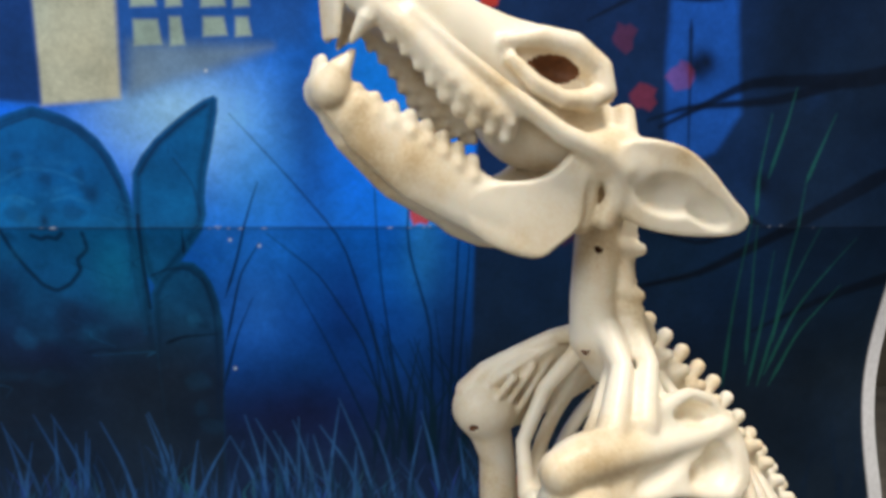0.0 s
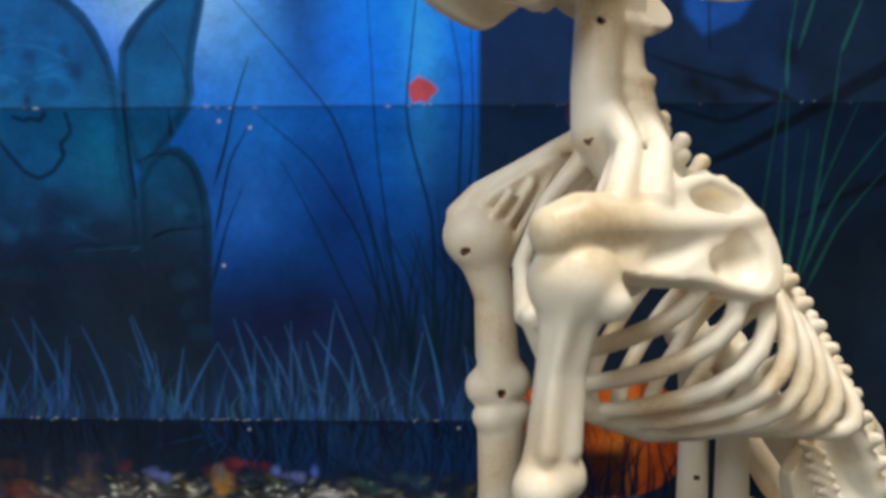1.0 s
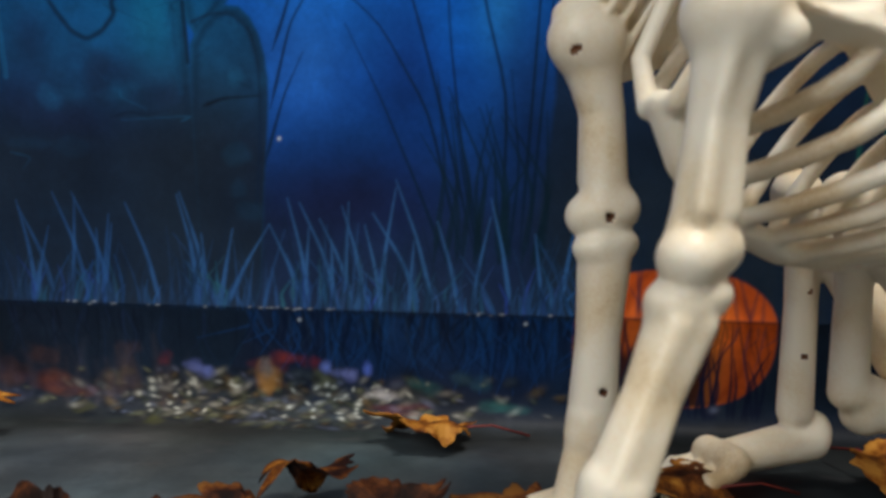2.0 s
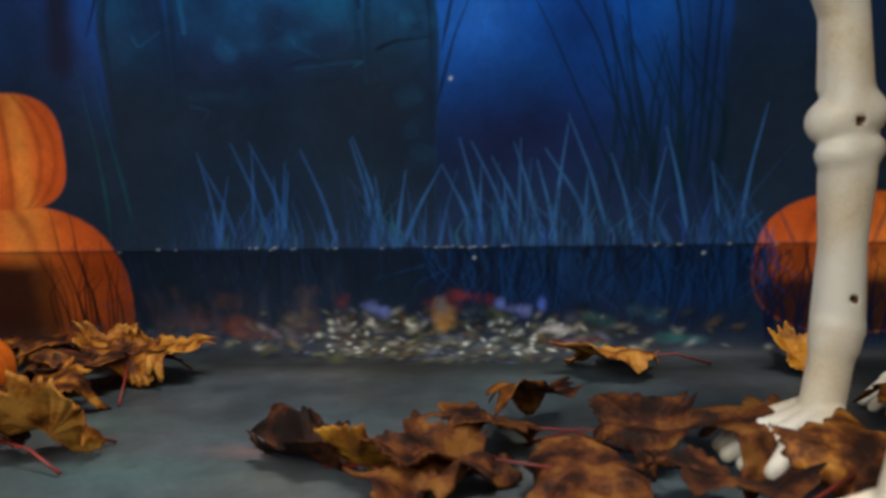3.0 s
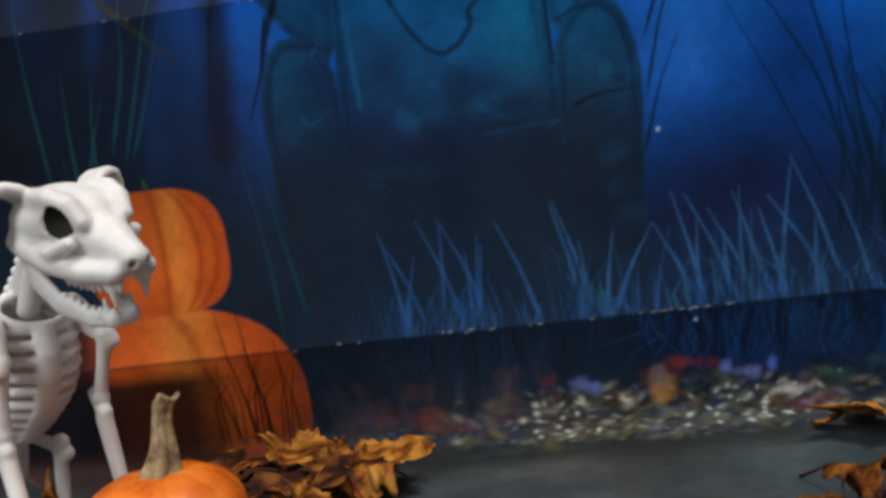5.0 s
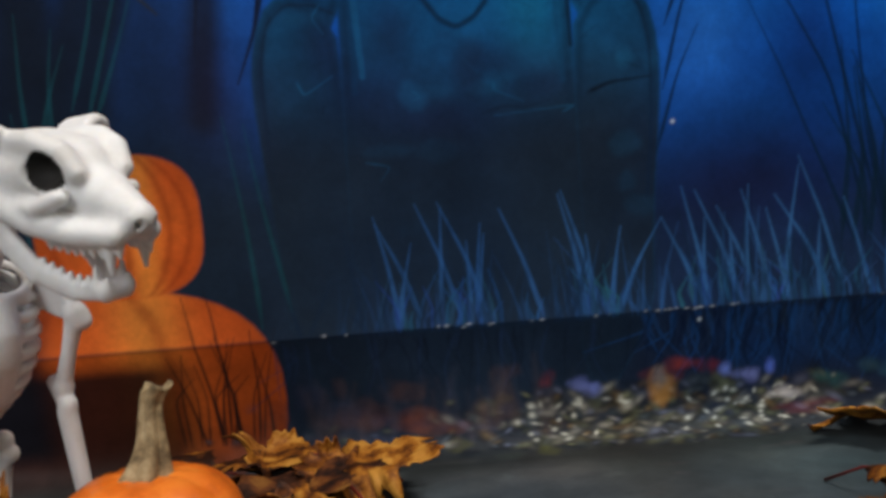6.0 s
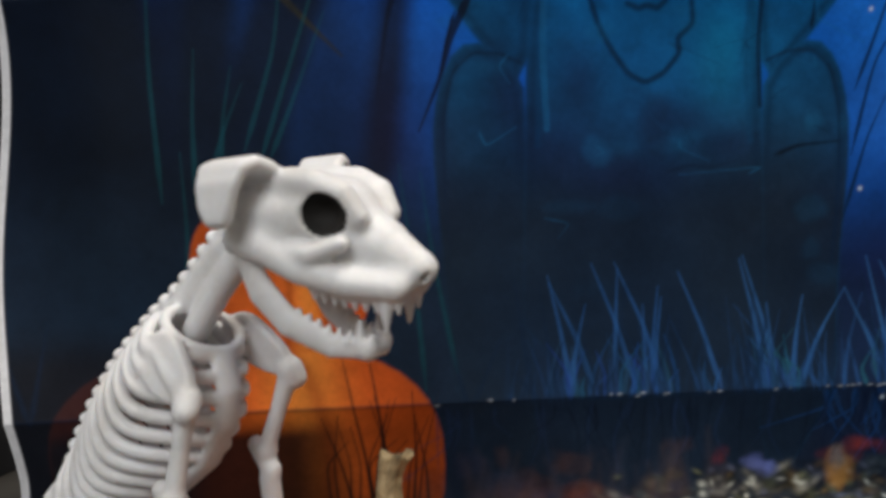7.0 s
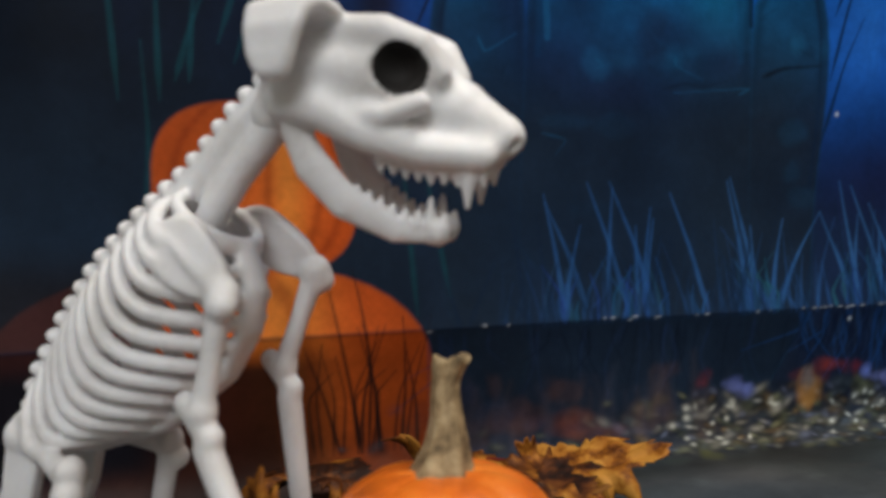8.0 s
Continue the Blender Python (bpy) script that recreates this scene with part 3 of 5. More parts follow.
def short_grass():
    named = [((-0.312, 0.096), (-0.339, 0.176)), ((-0.257, 0.094), (-0.283, 0.169)), ((-0.226, 0.096), (-0.243, 0.176)), ((-0.204, 0.093), (-0.173, 0.155)), ((-0.147, 0.091), (-0.173, 0.155)),
             ((-0.325, 0.1), (-0.322, 0.172)), ((-0.302, 0.095), (-0.296, 0.16)), ((-0.12, 0.095), (-0.150, 0.172)), ((-0.09, 0.095), (-0.078, 0.184)), ((0.045, 0.10), (0.062, 0.193)),
             ((-0.02, 0.095), (-0.008, 0.164)), ((-0.34, 0.10), (-0.366, 0.164)), ((-0.05, 0.10), (-0.078, 0.19)), ((-0.06, 0.1), (-0.095, 0.165)), ((-0.1, 0.1), (-0.118, 0.17)), ((-0.11, 0.1), (-0.135, 0.16))]
    named += [((-0.354, 0.100), (-0.367, 0.169)), ((-0.295, 0.100), (-0.324, 0.176)), ((-0.220, 0.100), (-0.241, 0.178)), ((-0.146, 0.097), (-0.143, 0.153)), ((-0.116, 0.095), (-0.113, 0.173)), ((-0.088, 0.095), (-0.101, 0.156)),
              ((-0.030, 0.095), (-0.047, 0.160)), ((0.008, 0.10), (-0.008, 0.178)), ((0.031, 0.10), (0.025, 0.152)), ((-0.305, 0.095), (-0.306, 0.149)), ((-0.300, 0.095), (-0.294, 0.153)), ((-0.354, 0.095), (-0.343, 0.150)),
              ((-0.221, 0.095), (-0.225, 0.147)), ((-0.210, 0.095), (-0.201, 0.151)), ((-0.125, 0.095), (-0.126, 0.144)), ((-0.067, 0.095), (-0.064, 0.146)), ((-0.142, 0.094), (-0.159, 0.175))]
    for (a, b), (c, e) in named:
        stroke([(a, b), (a + (c - a) * 0.40, b + (e - b) * 0.5), (c, e)], (46, 92, 148), 0.0040, 0.62 + 0.25 * float(ease(-0.33, -0.15, np.array(a))))
        for k in range(4):
            h = rng.uniform(0.012, 0.040)
            u = a + rng.normal(0, 0.007)
            stroke([(u, 0.091), (u + rng.normal(0, 0.10) * h, 0.091 + h / 2), (u + rng.normal(0, 0.28) * h, 0.091 + h)], tuple(c_ * rng.uniform(0.7, 1.05) for c_ in (42, 86, 142)), rng.uniform(0.0024, 0.0042), 0.55 + 0.25 * float(ease(-0.33, -0.15, np.array(a))))
    for k in range(230):
        u = rng.uniform(-0.40, 0.07)
        keep = 0.25 + 0.75 * ease(-0.38, -0.12, np.array(u))
        h = (0.012 + 0.056 * rng.random() ** 1.8) * (0.6 + 0.5 * keep)
        bend = rng.normal(0, 0.30) * h
        tone = rng.uniform(0.40, 1.0)
        stroke([(u, 0.09), (u + 0.4 * bend, 0.09 + h / 2), (u + bend, 0.09 + h)], tuple(c * tone for c in (40, 84, 140)), rng.uniform(0.0018, 0.0040), 0.6 * keep)
    for k in range(120):
        u, h = rng.uniform(-0.70, 0.40), rng.uniform(0.02, 0.08)
        if -0.68 < u < -0.43:
            continue
        stroke([(u, 0.09), (u + rng.uniform(-0.02, 0.02), 0.09 + h)], (16, 36, 62), 0.004, 0.45)
    # below the fold the blades go on as a dull reflection
    lay(ease(-0.16, -0.09, UU) * (1 - ease(0.02, 0.08, UU)) * ease(0.02, 0.06, VV) * (1 - ease(0.085, 0.09, VV)) * 0.75, (20, 52, 98))
    for k in range(150):
        u, h = rng.uniform(-0.19, 0.07), rng.uniform(0.02, 0.065)
        stroke([(u, 0.09), (u + rng.normal(0, 0.006), 0.09 - h / 2), (u + rng.normal(0, 0.013), 0.09 - h)], [(24, 66, 120), (12, 26, 52)][k % 2], 0.0035, 0.6)


def pebbles_and_ground():
    ground = fbm(0.10, 5, 21)
    stain = fbm(0.03, 3, 22)
    floor_tone = np.array(lin(84, 91, 94)) * (0.42 + 0.8 * ground)[..., None] * (0.7 + 0.6 * stain)[..., None]
    tint = fbm(0.12, 3, 23)
    floor_tone *= 1 + (tint - 0.5)[..., None] * np.array([-0.35, 0.12, 0.15])
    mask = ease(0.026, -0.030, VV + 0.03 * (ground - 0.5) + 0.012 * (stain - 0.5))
    # The soft shade along the bend is put into the floor's ink.
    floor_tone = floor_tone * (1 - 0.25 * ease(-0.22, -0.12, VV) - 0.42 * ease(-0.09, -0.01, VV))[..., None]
    # So is the shade on the right, under the howling dog.
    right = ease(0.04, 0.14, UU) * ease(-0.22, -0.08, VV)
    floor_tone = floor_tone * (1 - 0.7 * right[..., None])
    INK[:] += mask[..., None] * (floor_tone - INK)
    tones = [(128, 132, 104), (96, 104, 84), (150, 150, 140), (84, 96, 110), (118, 100, 70), (70, 84, 96), (176, 178, 172), (110, 120, 150)]
    for k in range(40):
        scrap(rng.normal(-0.19, 0.09), rng.uniform(-0.01, 0.045), rng.uniform(0.004, 0.012), rng.uniform(0.003, 0.007), (18, 24, 34), rng.uniform(0.3, 0.7))
    for k in range(46):
        u, v = rng.normal(-0.18, 0.085), rng.uniform(-0.020, 0.040)
        scrap(u, v, rng.uniform(0.005, 0.012), rng.uniform(0.004, 0.009), [(70, 72, 40), (56, 64, 60), (84, 76, 44), (40, 46, 58)][k % 4], rng.uniform(0.25, 0.55))
    for k in range(430):
        u = rng.normal(-0.18, 0.095)
        low = -0.024 + 0.02 * abs(u + 0.15) / 0.15
        v = rng.uniform(low, 0.040 - 0.06 * max(0.0, -0.30 - u))
        s = rng.uniform(0.0016, 0.0044)
        turn = rng.uniform(-0.9, 0.9)
        dim = 0.5 + 0.5 * float(ease(-0.02, 0.01, np.array(v)))
        scrap(u + 0.0006, v - 0.0012, 1.6 * s, 1.3 * s, (12, 16, 24), 0.55)
        blob(u, v, s * rng.uniform(0.9, 1.7), s * rng.uniform(0.6, 1.0), tones[rng.integers(8)], rng.uniform(0.2, 0.62) * dim, turn)
    for k in range(52):
        u, v = rng.choice([-0.265, -0.235, -0.150, -0.125, -0.105, -0.09]) + rng.normal(0, 0.018), rng.uniform(-0.004, 0.034)
        blob(u, v, rng.uniform(0.0012, 0.0034), rng.uniform(0.0010, 0.0024), (196, 202, 196), rng.uniform(0.35, 0.85), rng.uniform(-0.9, 0.9))
    for u, v, ru, rv, c, s in ((-0.262, 0.049, 0.006, 0.006, (150, 46, 44), 0.4), (-0.150, 0.05, 0.007, 0.007, (150, 46, 44), 0.45), (-0.182, 0.048, 0.014, 0.010, (136, 56, 46), 0.5),
                               (-0.183, 0.036, 0.013, 0.017, (176, 128, 64), 0.75), (-0.180, 0.042, 0.006, 0.010, (96, 120, 140), 0.6), (-0.375, 0.035, 0.030, 0.010, (110, 70, 58), 0.3), (-0.358, 0.026, 0.016, 0.012, (150, 80, 56), 0.4), (-0.335, 0.020, 0.02, 0.008, (150, 84, 58), 0.4), (-0.165, 0.054, 0.010, 0.006, (160, 60, 48), 0.6),
                               (-0.35, 0.028, 0.016, 0.008, (140, 76, 56), 0.3), (-0.40, 0.04, 0.02, 0.012, (70, 78, 110), 0.25), (-0.243, 0.042, 0.010, 0.005, (120, 136, 220), 0.7),
                               (-0.228, 0.036, 0.006, 0.006, (120, 136, 220), 0.55), (-0.136, 0.043, 0.005, 0.006, (120, 140, 226), 0.8), (-0.122, 0.040, 0.009, 0.005, (140, 150, 230), 0.75),
                               (-0.103, 0.046, 0.004, 0.007, (96, 124, 230), 0.8), (-0.092, 0.022, 0.012, 0.005, (222, 222, 226), 0.9), (-0.086, 0.010, 0.024, 0.007, (130, 38, 44), 0.45),
                               (-0.055, 0.034, 0.014, 0.008, (60, 116, 116), 0.5), (-0.02, 0.038, 0.016, 0.008, (60, 110, 130), 0.45), (0.0, 0.015, 0.02, 0.008, (60, 128, 120), 0.45),
                               (-0.30, -0.25, 0.05, 0.02, (88, 120, 106), 0.25), (-0.25, -0.22, 0.03, 0.01, (150, 100, 96), 0.3), (-0.36, -0.18, 0.04, 0.02, (88, 116, 104), 0.22)):
        if v > -0.1:
            for k in range(3):
                scrap(u + 0.005 + rng.normal(0, ru * 0.4), v + rng.normal(0, rv * 0.4), ru * rng.uniform(0.5, 0.9), rv * rng.uniform(0.5, 0.9), c, s * 0.44)
        else:
            blob(u, v, ru, rv, c, s)
    for k in range(220):
        u, v = rng.uniform(-0.62, 0.34), rng.uniform(-0.35, -0.01)
        stroke([(u, v), (u + rng.uniform(-0.04, 0.04), v + rng.uniform(-0.01, 0.01))], [(54, 58, 64), (96, 104, 104), (40, 44, 52), (90, 82, 84)][k % 4], rng.uniform(0.002, 0.007), 0.22, soft=0.003)


def dim_reflections():
    for k in range(170):
        u, h = rng.uniform(-0.44, 0.36), rng.uniform(0.015, 0.05)
        stroke([(u, 0.088), (u + rng.normal(0, 0.004), 0.088 - h / 2), (u + rng.normal(0, 0.010), 0.088 - h)], [(32, 52, 88), (14, 22, 38), (30, 46, 66)][k % 3], 0.003, 0.4)
    for k in range(40):
        scrap(rng.uniform(-0.47, -0.28), rng.uniform(0.010, 0.06), rng.uniform(0.004, 0.014), rng.uniform(0.003, 0.010), [(84, 60, 56), (60, 62, 92), (100, 70, 58), (34, 40, 56)][k % 4], 0.2)


def haze_by_the_stones():
    for k in range(90):
        u, h = rng.uniform(-0.45, -0.24), rng.uniform(0.01, 0.04)
        v = rng.uniform(0.0, 0.03)
        stroke([(u, v), (u + rng.normal(0, 0.006), v + h)], [(84, 78, 92), (96, 78, 72), (66, 74, 96)][k % 3], rng.uniform(0.004, 0.010), 0.16, soft=0.004)


def mottle():
    """The uneven tone of a painted print."""
    INK[:] *= (0.72 + 0.56 * fbm(0.035, 4, 41))[..., None]
    INK[:] *= 0.86 + 0.28 * fbm(0.008, 3, 43)[..., None]
    INK[:] *= 1 + ease(0.30, 0.40, VV)[..., None] * np.array([-0.06, -0.04, 0.12])
    INK[:] *= 1 + (fbm(0.08, 3, 42) - 0.5)[..., None] * np.array([0.5, 0.2, -0.1])


def worn_folds():
    """A thin dark line and chips of lost ink along the folds, and a white unprinted hem."""
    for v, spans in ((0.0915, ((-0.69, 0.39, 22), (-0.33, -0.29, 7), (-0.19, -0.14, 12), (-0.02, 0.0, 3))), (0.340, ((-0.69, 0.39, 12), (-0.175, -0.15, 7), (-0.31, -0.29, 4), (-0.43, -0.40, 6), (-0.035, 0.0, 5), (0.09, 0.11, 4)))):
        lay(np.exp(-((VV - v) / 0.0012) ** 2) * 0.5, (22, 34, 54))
        for a, b, n in spans:
            for k in range(n):
                u = rng.uniform(a, b)
                blob(u, v + rng.normal(0, 0.0006), rng.uniform(0.0007, 0.0020), rng.uniform(0.0006, 0.0009), (190, 200, 212), rng.uniform(0.1, 0.5))
    for u, v in ((-0.164, 0.2185), (-0.16, 0.33), (-0.137, 0.325), (-0.17, 0.462), (0.02, 0.085), (-0.15, 0.083)):
        blob(u, v, 0.0013, 0.0013, (200, 214, 226), 0.9)
    hem = np.minimum((UU - U0) * 2.2, U1 - STEP - UU)
    lay(1 - ease(0.010, 0.0125, hem), (226, 226, 230))


night_sky()
lit_house()
gravestone()
dark_trees()
tall_grass()
pumpkins_in_print()
short_grass()
pebbles_and_ground()
dim_reflections()
haze_by_the_stones()
mottle()
worn_folds()


def sheet():
    # where the sheet runs: up the lean, round a small bend, over the floor
    bend = 0.032
    wave = fbm(0.16, 2, 31) - 0.5
    ridge = 0.007 * (np.exp(-np.abs(VV - 0.0915) / 0.030) + 0.8 * np.exp(-np.abs(VV - 0.340) / 0.035)) + 0.006 * wave * ease(0.02, 0.10, VV)
    edge = np.minimum(UU - U0, U1 - UU)
    ridge = ridge + 0.012 * ease(0.07, 0.0, edge) * np.sin(VV * 14 + 1.0) * ease(0.03, 0.12, VV)
    up = np.clip(VV, 0, None)
    y = np.where(VV > 0, WALL_Y - LEANS * VV - ridge * ease(0.0, 0.03, VV), WALL_Y + VV)
    z = np.where(VV > 0, up * 0.9914, 0.0)
    t = np.clip((VV + bend) / (2 * bend), 0, 1)
    near = np.abs(VV) < bend
    y = np.where(near, WALL_Y - bend * (1 - t) ** 2 - LEANS * bend * t**2 - ridge * ease(0.0, 0.03, VV), y)
    z = np.where(near, 0.9914 * bend * t**2, z)
    z = z + 0.0016 * fbm(0.12, 2, 33) * ease(0.0, -0.05, VV)
    x = UU + 0.006 * np.sin(VV * 22 + 0.6) * ease(0.08, 0.0, edge) * ease(0.0, 0.06, VV)
    rows, cols = UU.shape
    i = np.arange(rows * cols).reshape(rows, cols)
    faces = np.stack([i[:-1, :-1], i[:-1, 1:], i[1:, 1:], i[1:, :-1]], -1).reshape(-1, 4)
    me = smooth_mesh("photo_backdrop", np.stack([x, y, z], -1).reshape(-1, 3), faces)
    layer = me.color_attributes.new("ink", "FLOAT_COLOR", "POINT")
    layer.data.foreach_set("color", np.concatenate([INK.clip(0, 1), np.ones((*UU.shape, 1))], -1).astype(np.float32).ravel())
    me.materials.append(VINYL)
    return tagged(new("photo_backdrop", me), "printed vinyl backdrop with a blue moonlit graveyard, creased folds and white hem", "backdrop", kind="structure")


sheet()


# ---------------------------------------------------------------- solids shaped by distance
class Solid:
    """A block of small cells that hold the distance to a shape, to which rods, balls and plates are added or cut away; then its skin."""

    def __init__(self, lo, hi, cell):
        self.lo, self.cell = np.array(lo, np.float32), cell
        self.n = np.ceil((np.array(hi) - lo) / cell).astype(int) + 1
        self.d = np.full(self.n, 0.03, np.float32)

    def near(self, lo, hi):
        a = np.clip(np.floor((np.minimum(lo, hi) - self.lo) / self.cell).astype(int), 0, self.n)
        b = np.clip(np.ceil((np.maximum(lo, hi) - self.lo) / self.cell).astype(int) + 1, 0, self.n)
        where = tuple(slice(i, j) for i, j in zip(a, b))
        axes = [self.lo[k] + self.cell * np.arange(a[k], b[k], dtype=np.float32) for k in range(3)]
        return where, np.meshgrid(*axes, indexing="ij")

    def put(self, where, d, k, cut=False):
        old = self.d[where]
        if cut:
            h = np.clip(0.5 - 0.5 * (old + d) / k, 0, 1)
            self.d[where] = old * (1 - h) - d * h + k * h * (1 - h)
        else:
            h = np.clip(0.5 + 0.5 * (old - d) / k, 0, 1)
            self.d[where] = old * (1 - h) + d * h - k * h * (1 - h)

    def rod(self, points, radii, k=0.003, squash=1.0, cut=False):
        """squash: how thick it is across (along y) beside its thickness in the x-z plane."""
        radii = radii if isinstance(radii, (list, tuple)) else [radii] * len(points)
        ends = np.array(points, np.float32)
        m = max(radii) * max(1, squash) + k + 2 * self.cell
        whole, (x, y, z) = self.near(ends.min(0) - m, ends.max(0) + m)
        if not x.size:
            return
        best = np.full(x.shape, 0.03, np.float32)
        for a, b, r, s in zip(ends, ends[1:], radii, radii[1:]):
            m = max(r, s) * max(1, squash) + k + 2 * self.cell
            where, (x, y, z) = self.near(np.minimum(a, b) - m, np.maximum(a, b) + m)
            if not x.size:
                continue
            w = b - a
            h = np.clip(((x - a[0]) * w[0] + (y - a[1]) * w[1] + (z - a[2]) * w[2]) / (w @ w + 1e-12), 0, 1)
            d = np.sqrt((x - a[0] - h * w[0]) ** 2 + ((y - a[1] - h * w[1]) / squash) ** 2 + (z - a[2] - h * w[2]) ** 2) - (r + h * (s - r))
            inner = tuple(slice(p.start - q.start, p.stop - q.start) for p, q in zip(where, whole))
            best[inner] = np.minimum(best[inner], d)
        self.put(whole, best, k, cut)

    def ball(self, c, r, k=0.003, cut=False, turn=(0, 0, 0)):
        r = np.array(r if isinstance(r, (list, tuple)) else (r, r, r), np.float32)
        m = float(r.max()) + k + 2 * self.cell
        where, (x, y, z) = self.near(np.array(c) - m, np.array(c) + m)
        t = np.array(Euler([radians(v) for v in turn]).to_matrix().inverted())
        p = np.stack([x - c[0], y - c[1], z - c[2]], -1) @ t.T.astype(np.float32) / r
        q = np.sqrt((p**2).sum(-1))
        self.put(where, (q - 1) * float(r.min()), k, cut)

    def plate(self, origin, along, up, outline, half, k=0.002, bow=0.0):
        """A flat bone: its outline in metres along two ways, its half thickness; bow: how far its middle stands out."""
        for _ in range(2):
            outline = [(p[0] * w + q[0] * (1 - w), p[1] * w + q[1] * (1 - w)) for p, q in zip(outline, outline[1:] + outline[:1]) for w in (0.75, 0.25)]
        o, a = np.array(origin, np.float32), np.array(Vector(along).normalized(), np.float32)
        b = np.array(up, np.float32)
        b = b - a * (a @ b)
        b /= np.linalg.norm(b)
        n = np.cross(a, b)
        pts = np.array([o + a * p + b * q for p, q in outline])
        m = half + abs(bow) + k + 3 * self.cell
        where, (x, y, z) = self.near(pts.min(0) - m, pts.max(0) + m)
        p = [(x - o[0]) * w[0] + (y - o[1]) * w[1] + (z - o[2]) * w[2] for w in (a, b, n)]
        inside, dist = np.zeros(x.shape, bool), np.full(x.shape, 9.0, np.float32)
        for (ax, ay), (bx, by) in zip(outline, outline[1:] + outline[:1]):
            h = np.clip(((p[0] - ax) * (bx - ax) + (p[1] - ay) * (by - ay)) / ((bx - ax) ** 2 + (by - ay) ** 2), 0, 1)
            dist = np.minimum(dist, np.hypot(p[0] - ax - h * (bx - ax), p[1] - ay - h * (by - ay)))
            inside ^= ((ay > p[1]) != (by > p[1])) & (p[0] < (bx - ax) * (p[1] - ay) / (by - ay + 1e-9) + ax)
        flat = np.where(inside, -dist, dist)
        w = np.abs(p[2] - bow * np.clip(-flat / 0.02, 0, 1)) - half
        d = np.minimum(np.maximum(flat, w), 0) + np.hypot(np.maximum(flat, 0), np.maximum(w, 0)) - 0.0015
        self.put(where, d, k)

    def skin(self):
        """Corners and four-sided faces of the surface where the distance is nought."""
        d, s = self.d, (self.d < 0)
        n = self.n - 1
        total, count = np.zeros((*n, 3), np.float32), np.zeros(n, np.float32)
        grid = np.stack(np.meshgrid(*[np.arange(k, dtype=np.float32) for k in n], indexing="ij"), -1)
        ends = [((i >> 2) & 1, (i >> 1) & 1, i & 1) for i in range(8)]
        cut = lambda e: tuple(slice(o, o + k) for o, k in zip(e, n))
        for e in ends:
            for axis in range(3):
                if e[axis]:
                    continue
                g = tuple(v + (1 if k == axis else 0) for k, v in enumerate(e))
                da, db = d[cut(e)], d[cut(g)]
                cross = (da < 0) != (db < 0)
                t = np.where(cross, da / np.where(cross, da - db, 1), 0)
                for k in range(3):
                    total[..., k] += np.where(cross, e[k] + (t if k == axis else 0), 0)
                count += cross
        used = count > 0
        index = np.full(n, -1, np.int32)
        index[used] = np.arange(used.sum())
        verts = (grid[used] + total[used] / count[used][:, None]) * self.cell + self.lo
        faces = []
        for axis in range(3):
            o1, o2 = [k for k in range(3) if k != axis]
            lo = [slice(1, None) if k != axis else slice(None) for k in range(3)]
            inner = [slice(1, n[k]) if k != axis else slice(0, n[k]) for k in range(3)]
            step = list(inner)
            step[axis] = slice(1, n[axis] + 1)
            a, b = s[tuple(inner)], s[tuple(step)]
            hit = np.argwhere(a != b)
            if not len(hit):
                continue
            flip = a[tuple(hit.T)]
            hit = hit + [1 if k != axis else 0 for k in range(3)]
            quad = []
            for p, q in ((0, 0), (1, 0), (1, 1), (0, 1)):
                h = hit.copy()
                h[:, o1] -= p
                h[:, o2] -= q
                quad.append(index[tuple(h.T)])
            quad = np.stack(quad, 1)
            if axis == 1:
                flip = ~flip
            quad[~flip] = quad[~flip][:, ::-1]
            faces.append(quad)
        return verts, np.concatenate(faces)


def figure(name, solids, mat, place, fwd, left, label, hollows=(), turns=(), hole=None):
    """turns: a centre and a turn in degrees for each solid; hollows: balls within which the faces take the hole
    material.
    """
    verts, faces, base = [], [], 0
    for n, solid in enumerate(solids):
        v, f = solid.skin()
        if turns:
            c = np.array(turns[n][0])
            v = c + (v - c) @ np.array(Euler([radians(a) for a in turns[n][1]]).to_matrix()).T
        verts.append(v)
        faces.append(f + base)
        base += len(v)
    me = smooth_mesh(name, np.concatenate(verts), np.concatenate(faces))
    me.materials.append(mat)
    me.materials.append(hole or DARK_HOLE)
    middles = np.empty(3 * len(me.polygons), np.float32)
    me.polygons.foreach_get("center", middles)
    middles = middles.reshape(-1, 3)
    dark = np.zeros(len(me.polygons), np.int32)
    for c, r in hollows:
        dark |= (((middles - c) / r) ** 2).sum(1) < 1
    me.polygons.foreach_set("material_index", dark)
    ob = new(name, me)
    ob.matrix_world = Matrix(((fwd[0], left[0], 0, place[0]), (fwd[1], left[1], 0, place[1]), (0, 0, 1, place[2]), (0, 0, 0, 1)))
    return tagged(ob, label, "skeleton figure")


def along(points, count):
    """That many even places on a line through the points."""
    p = np.array(points, float)
    s = np.r_[0, np.cumsum(np.linalg.norm(np.diff(p, axis=0), axis=1))]
    return np.stack([np.interp(np.linspace(0, s[-1], count), s, p[:, k]) for k in range(p.shape[1])], 1)


def both(y):
    return (y, -y)


# ---------------------------------------------------------------- the large howling dog skeleton
# the moulded screw holes on the faces of the bones
SCREWS = [(-0.0490, 0.0115, 0.3450), (-0.0440, 0.0135, 0.2900), (-0.0235, -0.0400, 0.1625), (-0.0242, -0.0430, 0.0800), (-0.0030, -0.0380, 0.2376), (-0.1810, -0.0790, 0.1230), (-0.1800, -0.0790, 0.0850), (-0.1700, -0.0420, 0.1020)]


